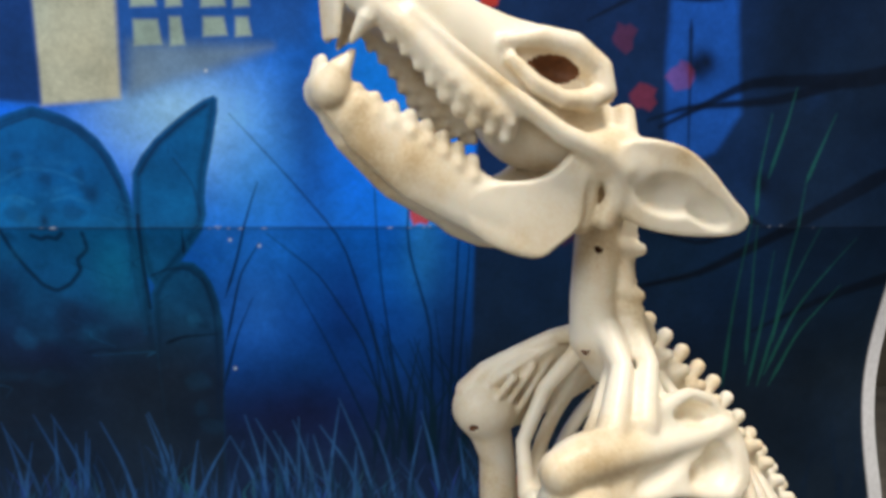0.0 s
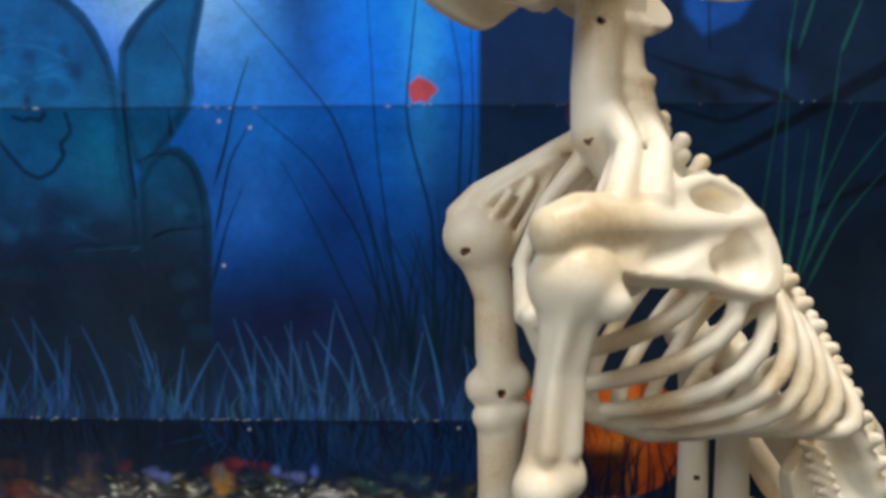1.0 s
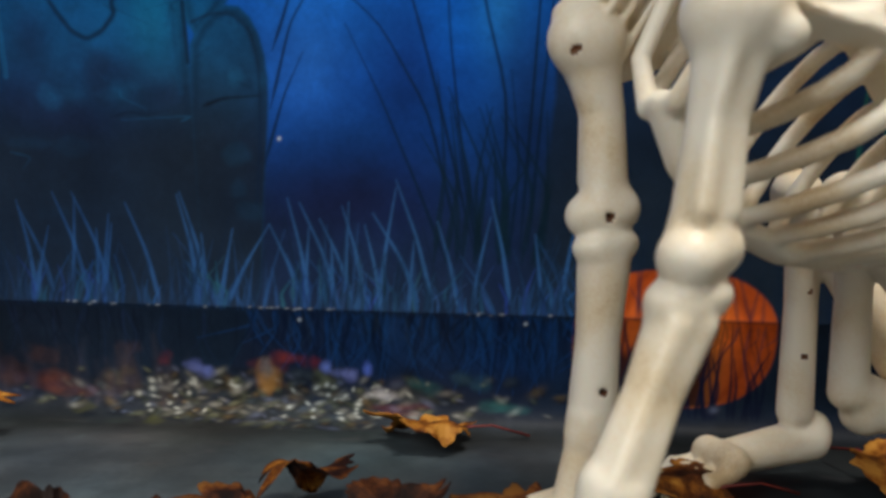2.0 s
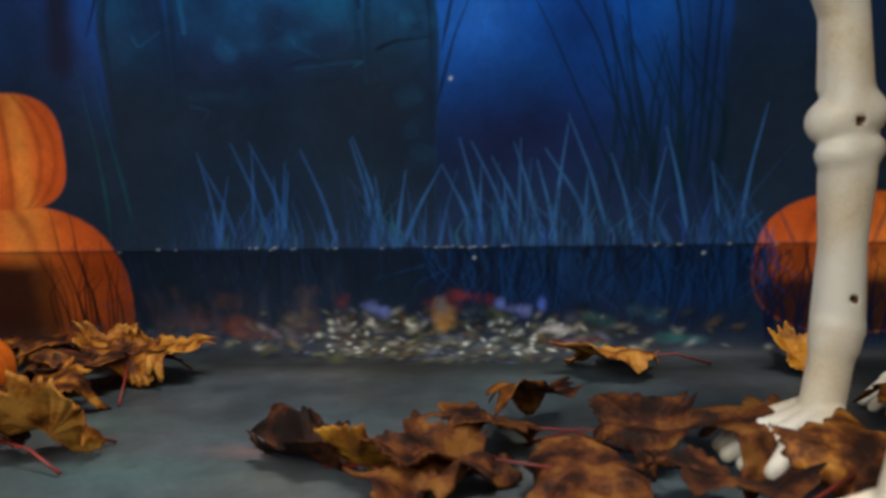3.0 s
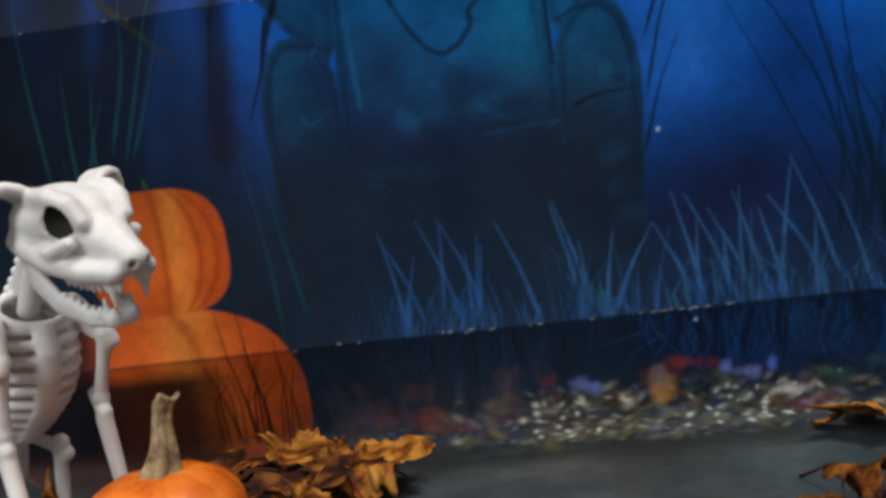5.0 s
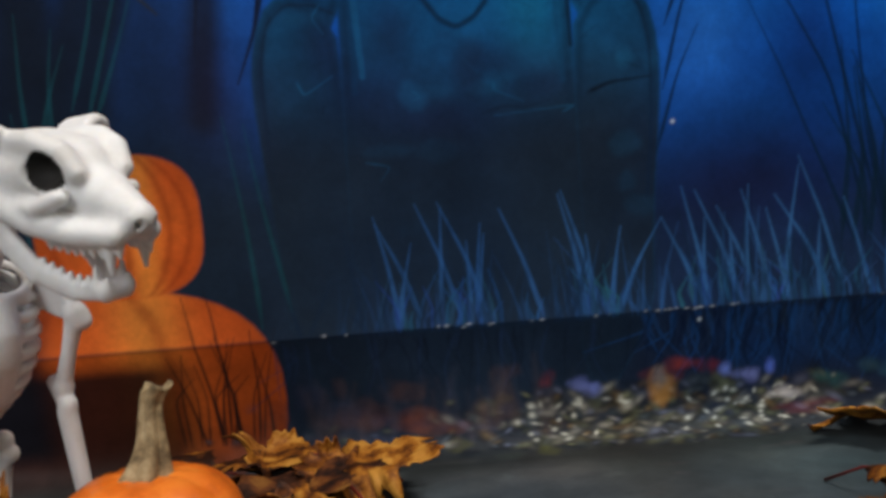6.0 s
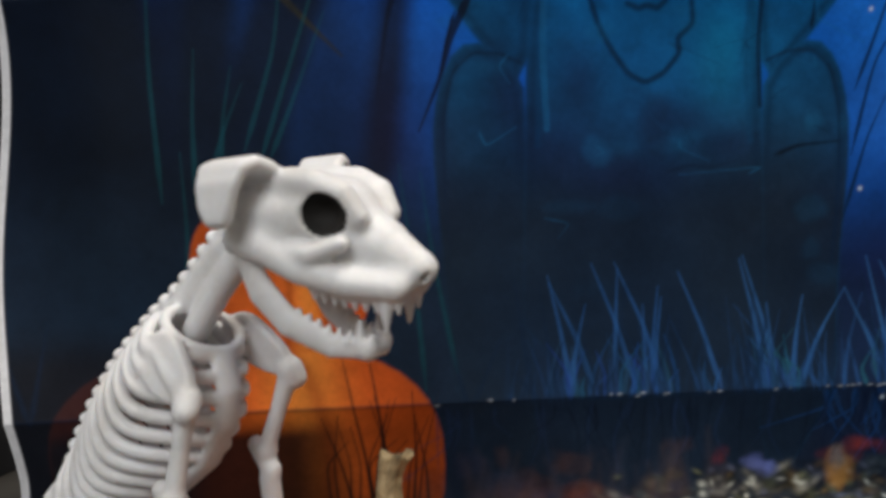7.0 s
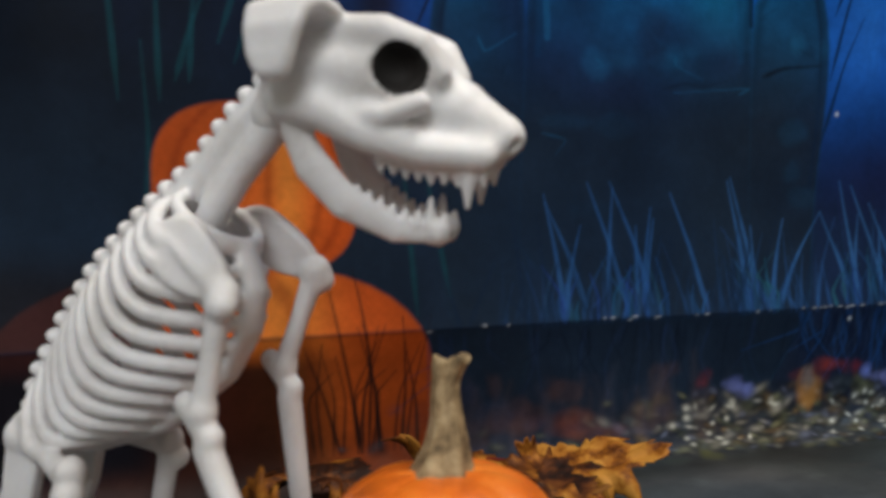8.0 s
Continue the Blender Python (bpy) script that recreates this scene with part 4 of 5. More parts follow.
def howling_dog():
    b = Solid((-0.29, -0.14, -0.004), (0.13, 0.11, 0.385), 0.0016)
    tips = [(-0.080, 0.316), (-0.093, 0.305), (-0.117, 0.285), (-0.146, 0.260), (-0.168, 0.233), (-0.189, 0.206), (-0.212, 0.174), (-0.237, 0.133), (-0.252, 0.10), (-0.262, 0.06)]
    line = along(tips, 21)
    core = []
    for i, p in enumerate(line):
        w = line[min(i + 1, 20)] - line[max(i - 1, 0)]
        w /= np.linalg.norm(w)
        out = np.array([w[1], -w[0]])
        out *= -1 if out[0] > 0 else 1
        c = p - (0.023 if i < 8 else 0.018) * out
        core.append((c[0], 0, c[1]))
        peg = 0.0046 - 0.00006 * i
        b.rod([(c[0], 0, c[1]), (p[0] - 0.010 * out[0], 0, p[1] - 0.010 * out[1]), (p[0] - 0.0035 * out[0], 0, p[1] - 0.0035 * out[1])], [0.0070, peg * 0.86, peg], 0.0030)
        for y in both(0.010):
            b.rod([(c[0], 0, c[1]), (c[0] + 0.009 * out[0], y, c[1] + 0.009 * out[1])], [0.006, 0.0038], 0.003)
    b.rod(core, 0.0098, 0.004)
    # neck: a column with small knobs behind
    b.rod([(-0.056, 0, 0.385), (-0.054, 0, 0.345), (-0.0525, 0, 0.318), (-0.054, 0, 0.296), (-0.066, 0, 0.280)], [0.0108, 0.0112, 0.0116, 0.0126, 0.0125], 0.003, 1.1)
    b.rod([(-0.070, 0, 0.368), (-0.069, 0, 0.335), (-0.071, 0, 0.310), (-0.080, 0, 0.296)], [0.0085, 0.0075, 0.0090, 0.011], 0.003, 1.3)
    for x, z in ((-0.078, 0.350), (-0.078, 0.325), (-0.082, 0.3165)):
        b.rod([(-0.068, 0, z - 0.005), (x, 0, z)], [0.0055, 0.0032], 0.002)
        for y in both(0.010):
            b.rod([(-0.066, y * 0.6, z - 0.004), (-0.075, y, z - 0.006)], 0.0038, 0.003)
    # breastbone and ribs
    breast = [(-0.020, 0.208), (-0.031, 0.184), (-0.052, 0.161), (-0.083, 0.149), (-0.115, 0.146), (-0.143, 0.149)]
    b.rod([(x, 0, z) for x, z in breast], 0.006, 0.003, 1.5)
    back = along([(p[0], p[2]) for p in core[1:12]], 9)
    front = along(breast, 9)
    for i in range(9):
        (ax, az), (bx, bz) = back[i], front[i]
        wide = 0.036 + 0.018 * math.sin(math.pi * min(1, (i + 1.5) / 8))
        drop = 0.004 + 0.010 * (i / 8)
        for side in (1, -1):
            pts = []
            for u in np.linspace(0, 1, 11):
                bulge = math.sin(math.pi * u) ** 0.75
                low = math.sin(math.pi * u * 0.9) ** 2
                pts.append((ax + (bx - ax) * u**1.6 - 0.5 * drop * low, side * wide * bulge, az + (bz - az) * u**0.95 - (0.004 + 0.6 * drop) * low))
            b.rod(pts, [0.0040] + [0.0043] * 9 + [0.0038], 0.0018)
    # the ring round the base of the neck, and the yoke from it to each shoulder
    for side in (1, -1):
        b.rod([(-0.062, side * 0.014, 0.292), (-0.040, side * 0.026, 0.262), (-0.026, side * 0.026, 0.232), (-0.020, side * 0.010, 0.208)], [0.006, 0.0045, 0.0042, 0.005], 0.003)
    b.rod([(-0.060, -0.010, 0.298), (-0.048, -0.032, 0.290), (-0.031, -0.045, 0.279), (-0.014, -0.052, 0.268), (-0.006, -0.056, 0.256)], [0.0060, 0.0045, 0.0042, 0.0055, 0.008], 0.003)
    b.plate((-0.040, -0.050, 0.250), (-1, 0.05, 0), (0, 0.45, 0.9), [(-0.034, -0.020), (-0.031, 0.006), (-0.022, 0.020), (-0.008, 0.030), (0.014, 0.044), (0.034, 0.046), (0.050, 0.034), (0.050, 0.010), (0.030, -0.006), (0.0, -0.022), (-0.022, -0.028)], 0.0016, 0.002)
    for x0, x1 in ((-0.056, -0.036), (-0.072, -0.054)):
        b.rod([(x0, 0.010, 0.300), (x0 + 0.002, 0.026, 0.286), (x1, 0.044, 0.262)], [0.0078, 0.0058, 0.0078], 0.004)
    # shoulder blades: a broad fan with two hollows on its outer face
    blade = [(-0.004, -0.004), (0.004, 0.006), (0.012, 0.010), (0.0245, 0.0120), (0.041, 0.0095), (0.065, 0.0130), (0.090, 0.0175), (0.107, 0.009), (0.118, -0.014), (0.113, -0.036), (0.101, -0.042), (0.085, -0.037), (0.067, -0.029), (0.041, -0.0255), (0.022, -0.019), (0.006, -0.012)]
    for side in (1,):
        o = (0.001, side * 0.052, 0.250)
        a = Vector((-0.98, -side * 0.14, 0.07)).normalized()
        v = Vector((0, -side * 0.38, 0.92)).normalized()
        n = Vector((0, side, 0.4)).normalized()
        b.plate(o, a, v, blade, 0.0050, 0.002)
        at = lambda p, q, w: tuple(Vector(o) + a * p + v * q + n * w)
        b.rod([at(0.002, 0.000, 0.002), at(0.014, 0.001, 0.0035), at(0.030, -0.001, 0.0045), at(0.060, -0.005, 0.0050), at(0.092, -0.007, 0.0055), at(0.112, -0.006, 0.005)], [0.0100, 0.0115, 0.0092, 0.0058, 0.0036, 0.0030], 0.005)
        for p, q, rp, rq, deep, slant in ((0.090, 0.0055, 0.0150, 0.0075, 0.0105, -8), (0.099, 0.001, 0.0085, 0.0050, 0.0100, 10), (0.098, -0.0245, 0.0120, 0.0125, 0.0105, -10), (0.086, -0.0255, 0.0100, 0.0085, 0.0095, 10), (0.058, -0.017, 0.018, 0.0055, 0.0040, 8)):
            b.ball(at(p, q, 0.0075), (rp, deep, rq), 0.0018, True, turn=(side * 22, 4 + slant, side * 8))
        rim = [at(p, q, 0.0035) for p, q in ((0.066, 0.0105), (0.089, 0.0150), (0.105, 0.0075), (0.1155, -0.014), (0.111, -0.034), (0.101, -0.0395), (0.086, -0.035), (0.070, -0.028))]
        b.rod(rim, 0.0032, 0.0015)
    # front legs: upper arm, knee, forearm, collar, paw
    def front_leg(side, ball, waist, elbow, fore, ankle, paw, reach, thick):
        b.ball(ball, (0.0190, 0.0180, 0.0180), 0.0008)
        b.ball((ball[0] - 0.010, ball[1] + side * 0.012, ball[2] - 0.008), 0.0078 * thick, 0.004)
        low = [p * 0.3 + q * 0.7 for p, q in zip(waist, elbow)]
        b.rod([ball, [p * 0.35 + q * 0.65 for p, q in zip(ball, waist)], waist, low, elbow], [0.0150 * thick, 0.0112 * thick, 0.0100 * thick, 0.0108 * thick, 0.0125 * thick], 0.004)
        b.ball((elbow[0] - 0.0055, elbow[1], elbow[2] + 0.001), (0.0105 * thick, 0.0135 * thick, 0.0115 * thick), 0.003)
        b.ball((elbow[0] + 0.0060, elbow[1] + side * 0.004, elbow[2] - 0.003), (0.0112 * thick, 0.0120 * thick, 0.0112 * thick), 0.003)
        b.ball((fore[0] - 0.006, fore[1], fore[2] + 0.001), (0.0098 * thick, 0.0112 * thick, 0.0080), 0.0012)
        b.ball((fore[0] + 0.006, fore[1], fore[2] - 0.002), (0.0100 * thick, 0.0112 * thick, 0.0080), 0.0012)
        mid = [p * 0.45 + q * 0.55 for p, q in zip(fore, ankle)]
        high = [p * 0.85 + q * 0.15 for p, q in zip(fore, ankle)]
        b.rod([fore, high, mid, ankle], [0.0115 * thick, 0.0118 * thick, 0.0098 * thick, 0.0112 * thick], 0.004)
        for off in (-0.0052, 0.0058):
            edge = lambda p, r: (p[0] + off, p[1] + side * r, p[2])
            b.rod([edge(ball, 0.011), edge(waist, 0.0070), edge(low, 0.0078)], [0.0036, 0.0026, 0.0040], 0.003)
            b.rod([edge(high, 0.0072), edge(mid, 0.0062), edge(ankle, 0.0070)], [0.0040, 0.0026, 0.0036], 0.003)
        w = (Vector(paw) - Vector(ankle)).normalized()
        c = Vector(ankle) + w * 0.003
        b.rod([tuple(c), tuple(c + w * 0.001)], [0.0124, 0.0124], 0.0008)
        b.rod([tuple(c + w * 0.006), tuple(c + w * 0.007)], [0.0118, 0.0118], 0.0008)
        b.rod([tuple(c), paw], [0.0100, 0.0105], 0.003)
        for k in range(4):
            y = (k - 1.5) * 0.0085
            tip = (paw[0] + reach[0] - abs(k - 1.5) * 0.005, paw[1] + reach[1] + y * 1.5, 0.006)
            knuckle = (paw[0] + reach[0] * 0.55, paw[1] + reach[1] * 0.55 + y * 1.2, 0.016)
            b.rod([(paw[0], paw[1] + y * 0.7, paw[2] - 0.002), knuckle, tip], [0.0062, 0.0056, 0.004], 0.0015)
            b.ball(knuckle, 0.0068, 0.0015)
    front_leg(1, (-0.0115, 0.051, 0.2300), (-0.0060, 0.049, 0.1945), (-0.0020, 0.047, 0.1510), (0.0005, 0.047, 0.1350), (0.0265, 0.047, 0.0735), (0.040, 0.047, 0.026), (0.055, 0.0), 0.95)
    front_leg(-1, (-0.0150, -0.054, 0.2455), (-0.0245, -0.054, 0.2120), (-0.0275, -0.054, 0.1660), (-0.0285, -0.054, 0.1495), (-0.0250, -0.055, 0.0685), (-0.016, -0.055, 0.026), (0.050, 0.0), 1.04)
    for x, y, z in SCREWS:
        b.rod([(x, y + 0.010, z), (x, y - 0.005, z)], 0.0018, 0.0006, cut=True)
    # thin struts inside the far shoulder
    for k in range(4):
        b.rod([(-0.008 - 0.010 * k, -0.046, 0.240 - 0.002 * k), (-0.024 - 0.012 * k, -0.034, 0.268 + 0.005 * k)], 0.0024, 0.001)
    # hips, thighs, shanks, long feet
    b.rod([(-0.200, -0.012, 0.140), (-0.225, -0.020, 0.095), (-0.240, -0.024, 0.040)], [0.012, 0.018, 0.018], 0.006)
    for hip, knee, heel in (((-0.225, -0.055, 0.085), (-0.175, -0.086, 0.180), (-0.184, -0.090, 0.050)), ((-0.220, -0.005, 0.085), (-0.170, -0.046, 0.176), (-0.183, -0.052, 0.070))):
        side = -1
        b.rod([hip, knee], [0.014, 0.011], 0.005)
        b.ball(knee, 0.0145, 0.004)
        b.rod([(knee[0] - 0.006, knee[1], knee[2] - 0.012), ((knee[0] + heel[0]) / 2 - 0.004, (knee[1] + heel[1]) / 2, (knee[2] + heel[2]) / 2), heel], [0.0105, 0.0094, 0.0105], 0.004)
        b.ball((heel[0] - 0.012, heel[1], heel[2] - 0.012), 0.0125, 0.004)
        if heel[1] > -0.08:
            b.rod([(heel[0] - 0.008, heel[1], heel[2]), (-0.236, -0.030, 0.045)], [0.012, 0.016], 0.004)
            continue
        toe = (heel[0] + 0.050, heel[1] + side * 0.004, 0.024)
        b.rod([(heel[0] - 0.008, heel[1], heel[2] - 0.018), toe], [0.0120, 0.0095], 0.004, 1.3)
        b.rod([(toe[0], toe[1] - 0.010, toe[2] + 0.001), (toe[0], toe[1] + 0.010, toe[2] + 0.001)], 0.0100, 0.001)
        for k in range(4):
            y = (k - 1.5) * 0.0090
            b.rod([(toe[0] + 0.002, toe[1] + y, 0.020), (toe[0] + 0.020, toe[1] + y * 1.2, 0.017), (toe[0] + 0.044 - abs(k - 1.5) * 0.005, toe[1] + y * 1.4, 0.006)], [0.0050, 0.0048, 0.0032], 0.0008)
            b.ball((toe[0] + 0.020, toe[1] + y * 1.2, 0.017), 0.0056, 0.0008)
    # haunch plate with its comb of notches
    b.plate((-0.188, -0.004, 0.126), (-0.45, 0.02, -0.9), (-0.9, 0, 0.45), [(0.0, -0.012), (0.02, -0.020), (0.07, -0.016), (0.095, -0.010), (0.095, 0.02), (0.05, 0.045), (0.0, 0.055)], 0.004, 0.003)
    for k in range(7):
        b.rod([(-0.180 - 0.0035 * k, 0.004, 0.132 - 0.007 * k), (-0.194 - 0.0035 * k, 0.005, 0.125 - 0.007 * k)], 0.0024, 0.0012)

    h = Solid((-0.135, -0.062, 0.335), (0.118, 0.062, 0.505), 0.0012)
    # skull
    h.ball((-0.016, 0, 0.4205), (0.0350, 0.0235, 0.0345), 0.004)
    h.ball((-0.034, 0, 0.408), (0.0280, 0.0250, 0.0220), 0.006, turn=(0, -40, 0))
    h.rod([(-0.010, 0, 0.432), (0.024, 0, 0.4475), (0.052, 0, 0.4600), (0.082, 0, 0.4760)], [0.024, 0.0195, 0.0185, 0.0150], 0.008, 0.82)
    h.rod([(-0.040, 0, 0.405), (-0.052, 0, 0.388), (-0.058, 0, 0.366)], [0.018, 0.0155, 0.0125], 0.006, 1.1)
    for y in both(1):
        # cheek ridge, from the snout down to the hinge of the jaw
        h.rod([(0.056, y * 0.0155, 0.4560), (0.040, y * 0.0185, 0.4435), (0.015, y * 0.0250, 0.4235), (-0.012, y * 0.0320, 0.4035), (-0.032, y * 0.0350, 0.3945), (-0.0425, y * 0.034, 0.3860)],
              [0.0030, 0.0034, 0.0040, 0.0050, 0.0058, 0.0055], 0.004)
        h.rod([(-0.0425, y * 0.034, 0.3860), (-0.0430, y * 0.032, 0.3740), (-0.0400, y * 0.028, 0.3630)], [0.0055, 0.0046, 0.0056], 0.003)
        h.rod([(-0.030, y * 0.028, 0.392), (-0.0325, y * 0.022, 0.378), (-0.0310, y * 0.020, 0.3620)], [0.0060, 0.0062, 0.0070], 0.003)
        h.rod([(-0.032, y * 0.030, 0.398), (-0.052, y * 0.026, 0.402), (-0.054, y * 0.022, 0.414)], [0.007, 0.006, 0.005], 0.006)
        # rim of the eye: a heavy brow above, a thin lip below
        h.rod([(0.010, y * 0.0195, 0.4455), (-0.006, y * 0.0220, 0.4475), (-0.022, y * 0.0235, 0.4440), (-0.035, y * 0.0255, 0.4340), (-0.0365, y * 0.0285, 0.4235), (-0.0270, y * 0.0305, 0.4190)],
              [0.0040, 0.0060, 0.0072, 0.0072, 0.0062, 0.0050], 0.004)
        h.rod([(-0.0270, y * 0.0305, 0.4190), (-0.0130, y * 0.0305, 0.4190), (0.0000, y * 0.0275, 0.4260), (0.0100, y * 0.0225, 0.4370)], [0.0050, 0.0046, 0.0042, 0.0036], 0.004)
        h.rod([(0.092, y * 0.004, 0.476), (0.087, y * 0.010, 0.472)], 0.004, 0.002, cut=True)
        h.ball((-0.0125, y * 0.033, 0.4335), (0.0145, 0.0170, 0.0062), 0.0014, True, turn=(0, -20, 0))
        h.rod([(-0.004, y * 0.033, 0.4365), (0.0060, y * 0.0285, 0.4405)], [0.0036, 0.0012], 0.0014, cut=True)
        # tooth ridge, teeth and fang of the upper jaw
        row = [(0.012, 0.0215, 0.4085), (0.028, 0.0215, 0.4165), (0.042, 0.0190, 0.4285), (0.057, 0.0150, 0.4445), (0.078, 0.0095, 0.4600)]
        h.rod([(x, y * w, z + 0.002) for x, w, z in row], [0.0064, 0.0072, 0.0068, 0.0066, 0.0066], 0.005)
        for i, (x, w, z) in enumerate(along(row, 11)):
            if i > 8:
                continue
            size = (0.0052, 0.0058, 0.0064, 0.0066, 0.0062, 0.0052, 0.0042, 0.0040, 0.0036)[i]
            h.rod([(x, y * w, z - 0.001), (x + 0.0010, y * (w + 0.001), z - 0.0050 - 0.3 * size)], [size, size * 0.66], 0.0012)
            if i < 6:
                h.rod([(x - 0.003, y * w, z - 0.002), (x - 0.003, y * (w - 0.002), z - 0.0072)], [size * 0.7, size * 0.5], 0.0010)
                h.ball((x, y * (w + 0.0035), z - 0.0005), size * 0.62, 0.0012)
        h.rod([(0.0700, y * 0.0115, 0.4600), (0.0755, y * 0.0130, 0.4520), (0.0820, y * 0.0110, 0.4425)], [0.0058, 0.0046, 0.0014], 0.0014)
    for k in range(3):
        for y in both(0.003 + 0.0025 * k):
            h.rod([(0.089 - 0.001 * k, y, 0.466), (0.0895 - 0.001 * k, y, 0.4455)], [0.0036, 0.0018], 0.0008)
    # lower jaw: a deep thin blade with a sharp corner below the hinge
    corner = [(-0.0245, 0.3590), (-0.0150, 0.3530), (-0.0060, 0.3455), (0.006, 0.3480), (0.026, 0.3560), (0.034, 0.372), (0.018, 0.3800), (0.000, 0.3800), (-0.014, 0.3840), (-0.0240, 0.3950), (-0.0280, 0.3950), (-0.0265, 0.3760)]
    for y in both(1):
        h.plate((0, y * 0.0225, 0), (1, -y * 0.12, 0), (0, 0, 1), corner, 0.0026, 0.004)
        h.rod([(0.014, y * 0.0200, 0.3680), (0.030, y * 0.0180, 0.3755), (0.054, y * 0.0145, 0.3900), (0.078, y * 0.010, 0.4100), (0.089, y * 0.006, 0.4215)],
              [0.0112, 0.0134, 0.0142, 0.0122, 0.0092], 0.004, 0.40)
        h.rod([(0.004, y * 0.0215, 0.3500), (0.026, y * 0.0185, 0.3615), (0.056, y * 0.014, 0.3770), (0.080, y * 0.0095, 0.3995)], [0.0030, 0.0042, 0.0042, 0.0040], 0.003)
        row = [(0.028, 0.0175, 0.3900), (0.045, 0.0145, 0.4035), (0.062, 0.0120, 0.4130), (0.080, 0.0090, 0.4215)]
        for i, (x, w, z) in enumerate(along(row, 8)):
            size = 0.0048 if i < 5 else 0.0040
            h.rod([(x, y * w, z - 0.006), (x - 0.001, y * w, z + 0.0012)], [size, size * 0.72], 0.0014)
            h.rod([(x + 0.0045, y * w, z - 0.005), (x + 0.0040, y * w, z - 0.0006)], [size * 0.8, size * 0.6], 0.0014)
            h.ball((x, y * (w + 0.0035), z - 0.007), (size * 0.6, size * 0.5, size * 0.9), 0.0014)
        h.rod([(0.0905, y * 0.0085, 0.4200), (0.0875, y * 0.0088, 0.4290), (0.0805, y * 0.0085, 0.4385)], [0.0070, 0.0058, 0.0016], 0.0014)
    h.rod([(0.0905, -0.006, 0.4225), (0.0905, 0.006, 0.4225)], 0.0086, 0.003)
    for y in both(0.003):
        h.rod([(0.0940, y, 0.4240), (0.0930, y, 0.4350)], [0.0046, 0.0026], 0.001)
    # ears, hollow like spoons
    ear = [(-0.004, 0.0140), (0.016, 0.0150), (0.033, 0.0115), (0.0475, 0.0015), (0.062, -0.013), (0.0755, -0.0240), (0.069, -0.0315), (0.035, -0.0305), (0.010, -0.0250), (-0.003, -0.014)]
    for side in (1, -1):
        h.plate((-0.044, side * 0.031, 0.386), (-1, side * 0.12, -0.01), (0, side * 0.15, 1), ear, 0.0052, 0.003)
        h.ball((-0.068, side * 0.0440, 0.3735), (0.0230, 0.0115, 0.0118), 0.0014, True, turn=(0, -10, 0))
        h.ball((-0.089, side * 0.0460, 0.3670), (0.0215, 0.0115, 0.0085), 0.0014, True, turn=(0, -28, 0))
        h.rod([(-0.040, side * 0.028, 0.392), (-0.055, side * 0.031, 0.388)], [0.011, 0.008], 0.005)
    # The screw holes' brown is shade put into the colour; the sockets share it.
    return figure("dog_skeleton", [b, h], CREAM, (0.038, 0.372, 0.0), (-0.928, -0.372), (0.372, -0.928),
                  "large cream plastic dog skeleton sitting and howling, jaws open",
                  [((-0.0125, y * 0.0215, 0.4335), (0.0145, 0.0075, 0.0070)) for y in both(1)] + [((x, y - 0.004, z), (0.0021, 0.0055, 0.0021)) for x, y, z in SCREWS], hole=BROWN_HOLE)


# ---------------------------------------------------------------- the small sitting dog skeleton
# an ear's fold from the head outwards: across, height, from, to
EAR = [(0.015, 0.2050, 0.024, 0.040), (0.021, 0.2110, 0.022, 0.039), (0.027, 0.2135, 0.019, 0.037), (0.0320, 0.2120, 0.0175, 0.035), (0.0345, 0.2060, 0.0175, 0.032), (0.0350, 0.1990, 0.018, 0.029), (0.0350, 0.1945, 0.020, 0.027), (0.0345, 0.1925, 0.022, 0.025)]


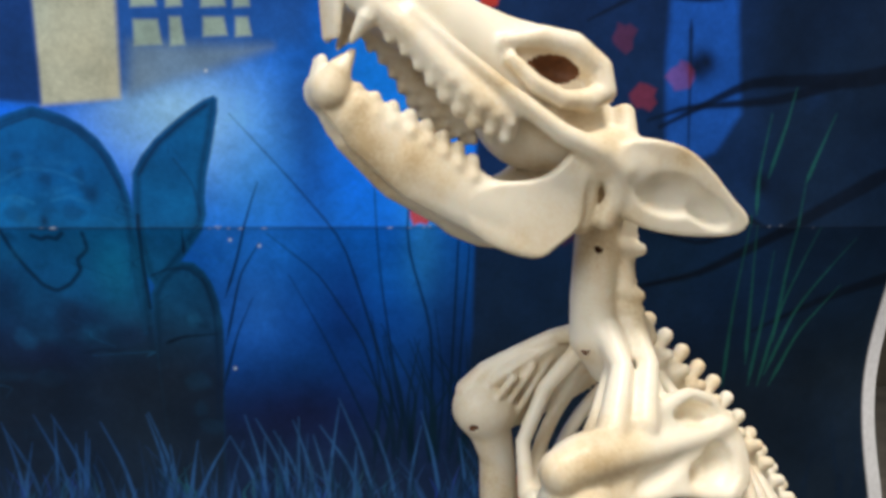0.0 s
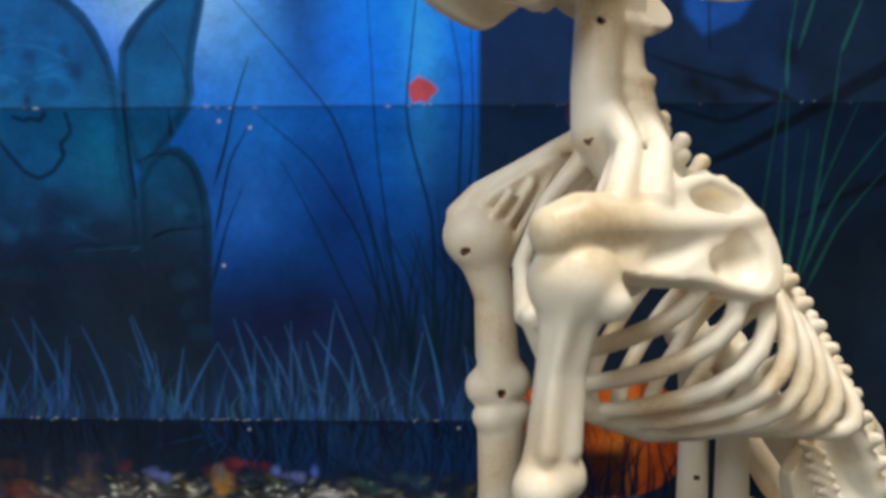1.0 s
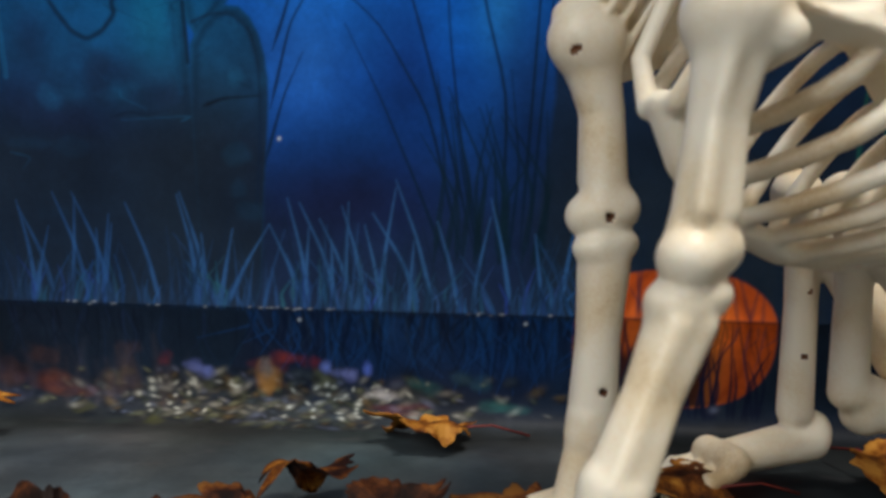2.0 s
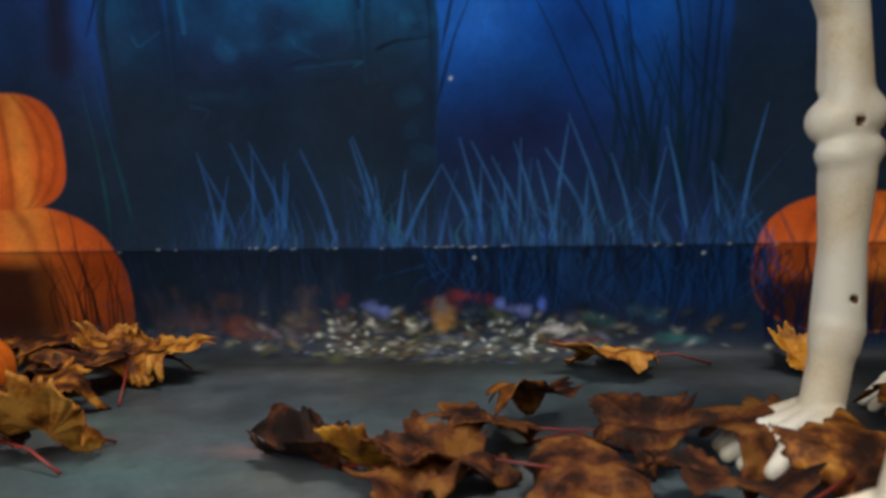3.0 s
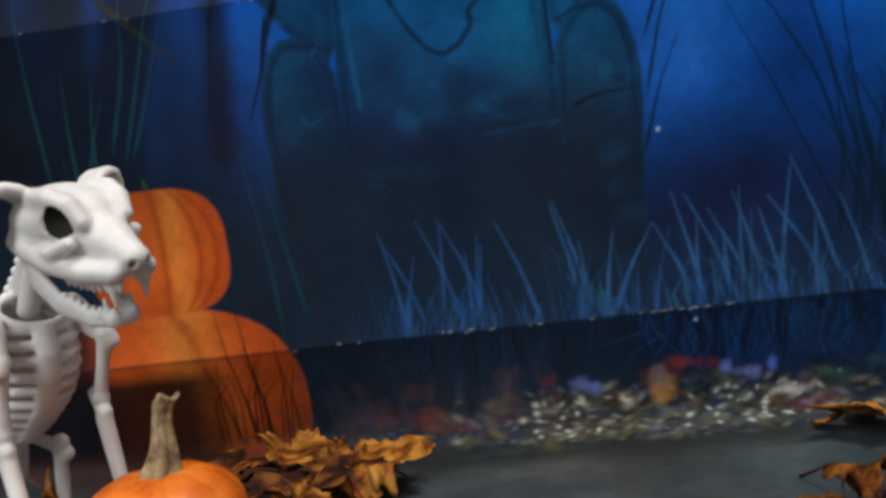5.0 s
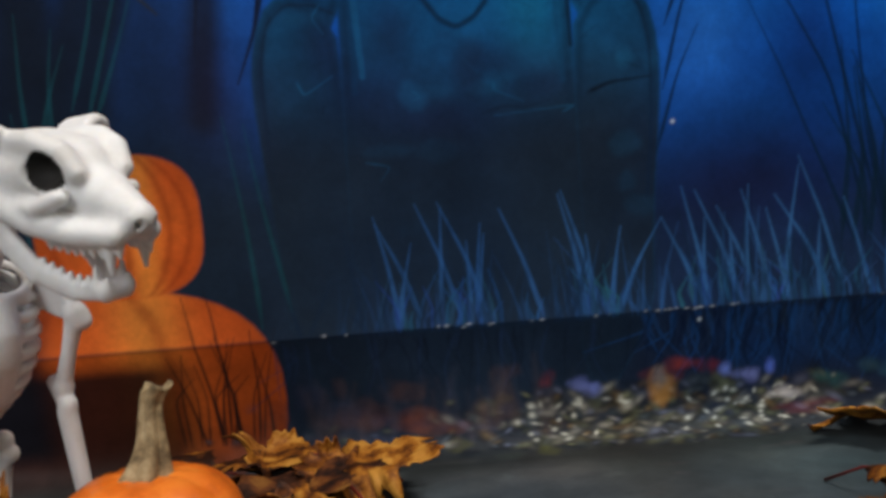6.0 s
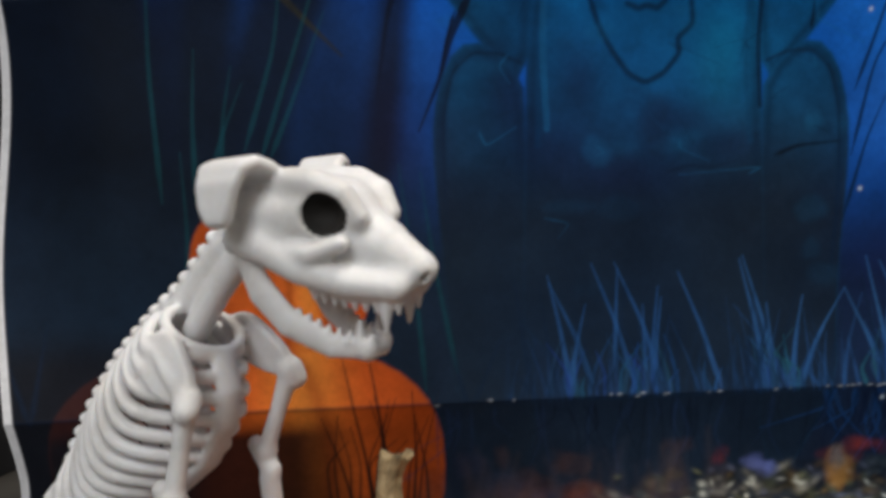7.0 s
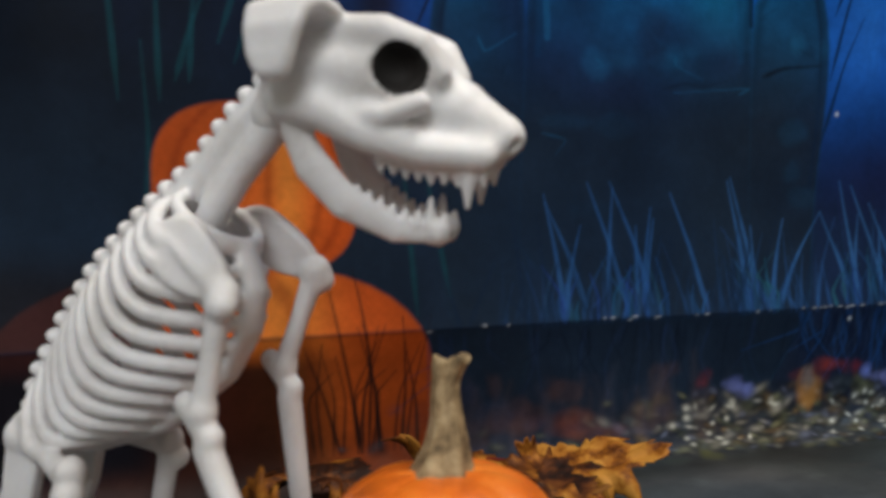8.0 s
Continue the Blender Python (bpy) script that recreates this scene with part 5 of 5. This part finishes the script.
def sitting_dog():
    b = Solid((-0.145, -0.06, -0.003), (0.06, 0.06, 0.215), 0.0011)
    tips = [(-0.006, 0.197), (-0.018, 0.188), (-0.028, 0.178), (-0.040, 0.167), (-0.060, 0.1535), (-0.083, 0.1345), (-0.101, 0.113), (-0.117, 0.089), (-0.124, 0.062)]
    line = along(tips, 24)
    core = []
    for i, p in enumerate(line):
        w = line[min(i + 1, 23)] - line[max(i - 1, 0)]
        w /= np.linalg.norm(w)
        out = np.array([w[1], -w[0]])
        out *= -1 if out[0] > 0 else 1
        c = p - 0.009 * out
        core.append((c[0], 0, c[1]))
        b.rod([(c[0], 0, c[1]), tuple([p[0] - 0.002 * out[0], 0, p[1] - 0.002 * out[1]])], [0.0042, 0.0028], 0.0012)
        b.ball((p[0] - 0.002 * out[0], 0, p[1] - 0.002 * out[1]), (0.0034, 0.0050, 0.0034), 0.0008)
    b.rod(core, [0.0058] * 8 + [0.0050] * 16, 0.002)
    b.rod([(0.004, 0, 0.184), (-0.018, 0, 0.162), (-0.030, 0, 0.146)], [0.0062, 0.0064, 0.006], 0.003)
    breast = [(-0.0145, 0.135), (-0.0105, 0.120), (-0.0135, 0.106), (-0.024, 0.090), (-0.050, 0.072), (-0.080, 0.064)]
    b.rod([(x, 0, z) for x, z in breast], 0.0036, 0.002, 1.8)
    back, front = along([(p[0], p[2]) for p in core[7:20]], 13), along(breast, 13)
    for i in range(13):
        (ax, az), (bx, bz) = back[i], front[i]
        wide = 0.0185 + 0.0085 * math.sin(math.pi * min(1, (i + 2) / 12))
        for side in (1, -1):
            pts = []
            for u in np.linspace(0, 1, 11):
                low = math.sin(math.pi * u * 0.95) ** 2
                pts.append((ax + (bx - ax) * u - 0.004 * low, side * wide * math.sin(math.pi * u) ** 0.55, az + (bz - az) * u - (0.005 + 0.006 * i / 12) * low))
            b.rod(pts, [0.0031] * 11, 0.0010)
    ring = [(-0.0255 + 0.0110 * math.cos(a), 0.0185 * math.sin(a), 0.1465 - 0.0095 * math.cos(a)) for a in np.linspace(0, 2 * math.pi, 25)]
    b.rod(ring, 0.0025, 0.0015)
    # shoulders and front legs; the near side is -y
    for side in (-1, 1):
        sh = (-0.005, side * 0.0275, 0.1205) if side < 0 else (-0.002, side * 0.0285, 0.1270)
        high = (-0.036, side * 0.0200, 0.1445) if side < 0 else (-0.034, side * 0.0210, 0.151)
        way = Vector(sh) - Vector(high)
        b.plate(tuple(Vector(high) + way * 0.5), tuple(way), (0.5, -side * 0.25, 0.86), [(-0.020, -0.003), (-0.012, 0.009), (0.002, 0.009), (0.018, 0.005), (0.019, -0.004), (0.004, -0.010), (-0.012, -0.011)], 0.0014, 0.0015)
        b.rod([high, tuple(Vector(high) + way * 0.6 + Vector((0, side * 0.003, 0))), sh], [0.0014, 0.0022, 0.0042], 0.0014)
        b.ball(sh, 0.0056, 0.002)
        elbow = (-0.0150, side * 0.0265, 0.0815) if side < 0 else (-0.0180, side * 0.0290, 0.0890)
        b.rod([sh, [p * 0.5 + q * 0.5 for p, q in zip(sh, elbow)], elbow], [0.0048, 0.0036, 0.0042], 0.002)
        b.ball((sh[0] + 0.001, sh[1] + side * 0.002, sh[2] - 0.004), 0.0052, 0.002)
        b.ball(elbow, 0.0052, 0.002)
        b.rod([(elbow[0] - 0.006, elbow[1], elbow[2] + 0.003), (elbow[0] + 0.003, elbow[1], elbow[2] - 0.008)], [0.0040, 0.0046], 0.0012)
        wrist = (elbow[0] + 0.022, elbow[1], 0.022) if side < 0 else (elbow[0] + 0.002, elbow[1] + 0.008, 0.022)
        b.rod([(elbow[0] + 0.002, elbow[1], elbow[2] - 0.012), wrist], [0.0048, 0.0040], 0.002)
        b.ball(wrist, 0.006, 0.002)
        for k in range(3):
            y = (k - 1) * 0.006
            b.rod([(wrist[0], wrist[1] + y * 0.6, 0.015), (wrist[0] + 0.014, wrist[1] + y * 1.3, 0.008), (wrist[0] + 0.024, wrist[1] + y * 1.5, 0.004)], [0.0042, 0.004, 0.0028], 0.001)
        # hind leg folded under
        hip, knee = (-0.108, side * 0.013, 0.068), (-0.072, side * 0.026, 0.056)
        b.rod([(-0.112, 0, 0.070), hip], [0.006, 0.007], 0.003)
        b.rod([hip, [p * 0.5 + q * 0.5 for p, q in zip(hip, knee)], knee], [0.0056, 0.0036, 0.0046], 0.002)
        b.ball((knee[0], knee[1], knee[2] + 0.003), 0.0056, 0.0012)
        b.ball((knee[0] + 0.001, knee[1] + side * 0.002, knee[2] - 0.005), 0.0056, 0.0012)
        heel = (-0.084, side * 0.029, 0.012)
        b.rod([knee, heel], [0.0046, 0.0040], 0.002)
        b.rod([heel, (-0.055, side * 0.031, 0.008)], [0.0052, 0.0046], 0.002)
        for k in range(3):
            b.rod([(-0.055, side * 0.031 + (k - 1) * 0.005, 0.007), (-0.038, side * 0.031 + (k - 1) * 0.007, 0.004)], [0.004, 0.0028], 0.001)
        b.plate((-0.106, side * 0.015, 0.058), (0.2, 0, 1), (-1, 0, 0.2), [(-0.026, -0.006), (0.014, -0.008), (0.020, 0.0), (0.014, 0.007), (-0.026, 0.005)], 0.0016, 0.002)
    b.rod([(-0.12, 0, 0.06), (-0.135, 0, 0.03)], [0.006, 0.004], 0.003)

    h = Solid((-0.014, -0.054, 0.126), (0.106, 0.054, 0.230), 0.0009)
    h.ball((0.033, 0, 0.1935), (0.0300, 0.0245, 0.0180), 0.004, turn=(0, 6, 0))
    h.ball((0.0535, 0, 0.1920), (0.0150, 0.0205, 0.0140), 0.004)
    h.rod([(0.054, 0, 0.1860), (0.070, 0, 0.1770), (0.0845, 0, 0.1690)], [0.0150, 0.0122, 0.0080], 0.005, 0.95)
    h.rod([(0.014, 0, 0.1920), (0.003, 0, 0.1830)], [0.0125, 0.0085], 0.004)
    h.ball((0.0880, 0, 0.1685), (0.0046, 0.0064, 0.0046), 0.002)
    h.ball((0.0560, 0, 0.1735), (0.012, 0.013, 0.008), 0.004)
    for y in both(1):
        # cheek, and the lip that runs down it to the front teeth
        h.rod([(0.016, y * 0.0175, 0.1850), (0.032, y * 0.0205, 0.1810), (0.046, y * 0.0185, 0.1725), (0.062, y * 0.0140, 0.1660), (0.080, y * 0.0085, 0.1630)], [0.0060, 0.0066, 0.0060, 0.0055, 0.0052], 0.006)
        h.rod([(0.040, y * 0.0190, 0.1795), (0.052, y * 0.0205, 0.1780), (0.064, y * 0.0175, 0.1810)], [0.0030, 0.0040, 0.0034], 0.003)
        # brow
        h.rod([(0.040, y * 0.0165, 0.2065), (0.053, y * 0.0155, 0.2045), (0.064, y * 0.0135, 0.1990), (0.069, y * 0.0115, 0.1900)], [0.0045, 0.0050, 0.0048, 0.0040], 0.004)
        h.ball((0.0580, y * 0.0262, 0.1925), (0.0094, 0.0155, 0.0086), 0.0012, True, turn=(0, 12, 0))
        h.rod([(0.0865, y * 0.0030, 0.1655), (0.0930, y * 0.0045, 0.1665)], 0.0016, 0.001, cut=True)
        row = [(0.048, 0.0145, 0.1655), (0.064, 0.0115, 0.1605), (0.080, 0.0075, 0.1585)]
        for i, (x, w, z) in enumerate(along(row, 9)):
            long = 0.0100 if i == 7 else 0.0030
            h.rod([(x, y * w, z), (x - (0.0015 if i == 7 else 0), y * w, z - 0.002 - long)], [0.0034 if i == 7 else 0.0025, 0.0009], 0.0008)
        # lower jaw
        h.rod([(0.020, y * 0.0180, 0.1760), (0.025, y * 0.0175, 0.1640), (0.034, y * 0.0150, 0.1515), (0.049, y * 0.0095, 0.1410), (0.0625, y * 0.0045, 0.1390)], [0.0050, 0.0064, 0.0060, 0.0046, 0.0040], 0.003, 0.5)
        row = [(0.038, 0.0135, 0.1535), (0.050, 0.0090, 0.1450), (0.065, 0.0055, 0.1420)]
        for i, (x, w, z) in enumerate(along(row, 8)):
            long = 0.0075 if i == 6 else 0.0028
            h.rod([(x, y * w, z - 0.001), (x + 0.001, y * w, z + long)], [0.0024, 0.0010], 0.0008)
        # ears: thin sheets that stand out from the head, fold and hang
        for (w0, z0, a0, e0), (w1, z1, a1, e1) in zip(EAR, EAR[1:]):
            for f in (0.0, 0.33, 0.67):
                w, z, a, e = (p + (q - p) * f for p, q in zip((w0, z0, a0, e0), (w1, z1, a1, e1)))
                h.rod([(a, y * w, z), (e, y * w, z)], 0.0026, 0.0016)
    h.rod([(0.0625, -0.0045, 0.1390), (0.0625, 0.0045, 0.1390)], 0.0046, 0.002)
    h.lo = h.lo - np.array((0.0035, 0, 0), np.float32)
    return figure("dog_skeleton", [b, h], WHITE, (-0.525, 0.476, 0.0), (0.834, -0.552), (0.552, 0.834),
                  "small white plastic dog skeleton sitting with folded ears beside a pumpkin",
                  [((0.0545, 0.0010 + y * 0.0150, 0.1925 + y * 0.003), (0.0100, 0.0085, 0.0092)) for y in both(1)], [((0, 0, 0), (0, 0, 0)), ((0.005, 0, 0.184), (9, 1, 2))])


howling_dog()
sitting_dog()


# ---------------------------------------------------------------- the small real pumpkin
def small_pumpkin(place, wide, high):
    thing = tagged(new("pumpkin"), "small orange pumpkin with a tall dry stem among leaves", "pumpkin")
    thing.location = place
    rows, cols = 40, 96
    verts = []
    for i in range(rows + 1):
        t = math.pi * i / rows
        for j in range(cols):
            a = 2 * math.pi * j / cols
            rib = abs(math.cos(4.5 * a + 0.3 * math.sin(2 * a)))
            groove = 1 - 0.038 * (1 - rib) ** 2 * math.sin(t) ** 0.5
            r = wide / 2 * math.sin(t) ** 0.82 * groove * (1 + 0.02 * math.sin(a + 1))
            dip = 0.10 * math.exp(-((math.sin(t) / 0.35) ** 2))
            verts.append((r * math.cos(a), r * math.sin(a), high / 2 + high / 2 * math.cos(t) * (1 - dip) * (0.97 + 0.03 * rib)))
    faces = [(i * cols + j, (i + 1) * cols + j, (i + 1) * cols + (j + 1) % cols, i * cols + (j + 1) % cols) for i in range(rows) for j in range(cols)]
    me = smooth_mesh("flesh", verts, faces)
    me.materials.append(SKIN)
    new("flesh", me).parent = thing
    verts, rows, cols = [], 24, 40
    for i in range(rows + 1):
        t = i / rows
        c = Vector((0.0025 * math.sin(5 * t) + 0.010 * t**2, 0.004 * t, high * 0.88 + 0.044 * t - 0.003 * max(0, t - 0.8)))
        r = 0.0046 + 0.0078 * (1 - t) ** 3 + 0.0016 * max(0, t - 0.8) / 0.2
        for j in range(cols):
            a = 2 * math.pi * j / cols + 0.8 * t
            q = r * (1 + 0.34 * (abs(math.cos(2.5 * a)) - 0.5))
            verts.append(c + Vector((q * math.cos(a), q * math.sin(a), 0.0015 * math.sin(3 * a) * t)))
    faces = [(i * cols + j, i * cols + (j + 1) % cols, (i + 1) * cols + (j + 1) % cols, (i + 1) * cols + j) for i in range(rows) for j in range(cols)]
    verts.append(Vector((0.009, 0.004, high * 0.88 + 0.041)))
    top = len(verts) - 1
    bm = bmesh.new()
    vs_ = [bm.verts.new(v) for v in verts]
    for f in faces:
        bm.faces.new([vs_[k] for k in f])
    for j in range(cols):
        bm.faces.new((vs_[rows * cols + j], vs_[rows * cols + (j + 1) % cols], vs_[top]))
    part("stem", bm, STALK, thing, "dry ridged brown stem")
    return thing


small_pumpkin((-0.472, 0.468, 0.0), 0.086, 0.056)


# ---------------------------------------------------------------- fallen maple leaves
def maple_leaf(place, size, turn, tilt, curl, mat, label, seed, fold=0.0):
    """A dry lobed leaf that curls up from the floor, with its stalk."""
    r = random.Random(seed)
    thing = tagged(new("maple_leaf"), label, "leaf", "fallen leaves")
    lobes = [(-90, 0.16), (-72, 0.30), (-52, 0.40), (-34, 0.36), (-22, 0.56), (-10, 0.70), (-2, 0.52), (8, 0.48), (15, 0.36), (22, 0.52), (31, 0.70), (40, 0.96), (47, 0.72), (55, 0.66), (64, 0.38), (72, 0.60), (80, 0.80), (85, 0.78), (90, 1.04)]
    lobes = lobes + [(180 - a, q) for a, q in lobes[-2:0:-1]] + [(270, 0.16)]
    angles = np.radians([a for a, q in lobes])
    radii = np.array([(0.42 + 0.60 * q) * (0.82 + 0.36 * r.random()) for a, q in lobes])
    radii[-1] = radii[0]
    # each lobe rolls up or down on its own
    rolls = [r.uniform(-1.9, 1.5) * (0.35 + 5.0 * curl) for k in range(7)]
    rolls[-1] = rolls[0]
    turns = np.radians([-90, -10, 40, 90, 140, 190, 270])
    count, rings = 132, 11
    bm = bmesh.new()
    grid = []
    for k in range(rings + 1):
        t = k / rings
        row = []
        for j in range(count):
            a = -math.pi / 2 + 2 * math.pi * j / count
            q = float(np.interp(a, angles, radii)) * size / 2 * (1 + (0.05 * math.sin(a * 31 + seed) * t))
            roll = float(np.interp(a, turns, rolls))
            # an arc that stiffens towards the middle of the leaf
            steps = [((m + 0.5) / 6 * t) for m in range(6)]
            out = sum(math.cos(roll * s * s) for s in steps) * t / 6 * q
            z = sum(math.sin(roll * s * s) for s in steps) * t / 6 * q
            x, y = out * math.cos(a), out * math.sin(a)
            pleat = abs(((math.degrees(a) + 10) / 50 + 0.5) % 1.0 - 0.5) * 2
            z += 0.12 * q * t * (pleat - 0.4) * (0.4 + 4 * curl)
            z += 0.30 * size * t * noise.noise(Vector((x * 32, y * 32, seed))) * (0.4 + 4 * curl)
            z += fold * (abs(x) * 0.7 - max(0.0, x - 0.18 * size) * 1.5)
            row.append(bm.verts.new((x * (1 - 0.35 * abs(fold)), y, z)))
            if k == 0:
                break
        grid.append(row)
    for j in range(count):
        bm.faces.new((grid[0][0], grid[1][j], grid[1][(j + 1) % count]))
    for k in range(1, rings):
        for j in range(count):
            bm.faces.new((grid[k][j], grid[k + 1][j], grid[k + 1][(j + 1) % count], grid[k][(j + 1) % count]))
    way = r.uniform(0, math.pi)
    c, s = math.cos(way), math.sin(way)
    for v in bm.verts:
        x, y, z = v.co
        a, b_ = x * c + y * s, y * c - x * s
        kink = abs(a - 0.1 * size) - 0.1 * size
        v.co.z = z + curl * 1.6 * kink + 0.05 * size * noise.noise(Vector((x * 75, y * 75, seed))) + 0.10 * size * noise.noise(Vector((b_ * 34, a * 12, seed * 3)))
    turned = Euler((radians(tilt), radians(r.uniform(-8, 8)), radians(turn))).to_matrix()
    for v in bm.verts:
        v.co = turned @ v.co
    low = min(v.co.z for v in bm.verts)
    for v in bm.verts:
        v.co.z -= low - 0.0015
    blade = part("blade", bm, mat, thing)
    solid = blade.modifiers.new("thickness", "SOLIDIFY")
    solid.thickness = 0.0006
    for v in blade.data.vertices if tilt < 40 else ():
        v.co.z = v.co.z if v.co.z < 0.020 else 0.020 + (v.co.z - 0.020) * 0.40
    start = turned @ Vector((0, -0.10 * size, 0.0)) - Vector((0, 0, low - 0.0015))
    end = turned @ Vector((r.uniform(-0.15, 0.15) * size, -0.75 * size, 0.02 * size)) - Vector((0, 0, low - 0.0015))
    end.z = max(0.002, min(end.z, 0.03))
    mid = (start + end) / 2 + Vector((0.02 * size, 0, 0.05 * size))
    bm = bmesh.new()
    tube(bm, [start, mid, end], [0.0010, 0.0007, 0.0010], 6)
    part("stalk", bm, PETIOLE, thing, "thin red leaf stalk")
    thing.location = place
    return thing


TAN, YEL, DRK = "curled tan brown dry maple leaf on the floor", "yellow dry maple leaf lying on the floor", "dark maroon curled dry maple leaf on the floor"
LEAVES = [
    (-0.045, 0.592, 0, 0.098, 100, 10, 0.05, LEAF_TAN, TAN), (0.084, 0.608, 0, 0.062, 20, 40, 0.06, LEAF_YELLOW, YEL),
    (-0.110, 0.472, 0, 0.078, 200, 24, 0.10, LEAF_TAN, TAN), (-0.214, 0.405, 0, 0.080, 60, 12, 0.15, LEAF_DARK, DRK), (-0.186, 0.386, 0, 0.056, 180, 46, 0.06, LEAF_YELLOW, YEL),
    (-0.150, 0.372, 0, 0.085, 330, 10, 0.16, LEAF_DARK, DRK), (-0.125, 0.425, 0, 0.088, 95, 16, 0.10, LEAF_DARK, DRK), (-0.052, 0.415, 0, 0.085, 260, 18, 0.14, LEAF_DARK, DRK),
    (-0.090, 0.358, 0, 0.085, 250, 10, 0.16, LEAF_DARK, DRK), (-0.145, 0.350, 0, 0.085, 150, 10, 0.16, LEAF_DARK, DRK), (0.008, 0.412, 0, 0.100, 40, 26, 0.15, LEAF_DARK, DRK),
    (0.030, 0.370, 0, 0.105, 300, 22, 0.14, LEAF_TAN, TAN), (-0.035, 0.358, 0, 0.085, 210, 12, 0.16, LEAF_DARK, DRK), (-0.378, 0.565, 0, 0.112, 250, 10, 0.14, LEAF_TAN, TAN), (-0.425, 0.598, 0, 0.095, 80, 16, 0.18, LEAF_TAN, TAN),
    (-0.455, 0.575, 0, 0.090, 150, 18, 0.18, LEAF_TAN, TAN), (-0.418, 0.535, 0, 0.095, 130, 14, 0.18, LEAF_DARK, DRK), (-0.350, 0.400, 0, 0.078, 150, 56, 0.10, LEAF_TAN, TAN),
    (-0.405, 0.478, 0, 0.090, 20, 22, 0.14, LEAF_TAN, TAN), (-0.385, 0.398, 0, 0.075, 80, 14, 0.12, LEAF_TAN, TAN), (-0.455, 0.392, 0, 0.075, 20, 12, 0.16, LEAF_DARK, DRK), (-0.505, 0.600, 0, 0.085, 100, 26, 0.16, LEAF_TAN, TAN),
    (-0.530, 0.482, 0, 0.076, 160, 54, 0.08, LEAF_TAN, TAN), (-0.510, 0.418, 0, 0.070, 200, 16, 0.16, LEAF_DARK, DRK), (0.110, 0.48, 0, 0.085, 120, 10, 0.1, LEAF_TAN, TAN),
    (0.235, 0.52, 0, 0.085, 200, 8, 0.1, LEAF_TAN, TAN), (-0.392, 0.550, 0, 0.085, 20, 24, 0.16, LEAF_TAN, TAN), (-0.432, 0.515, 0, 0.085, 230, 26, 0.16, LEAF_DARK, DRK)]
for n, (x, y, z, size, turn, tilt, curl, mat, label) in enumerate(LEAVES):
    maple_leaf((x, y, z), size, turn, tilt, curl, mat, label, n + 1, (0.15, 0.7, 0.4, 0.85)[n % 4] if curl > 0.05 else 0.15)
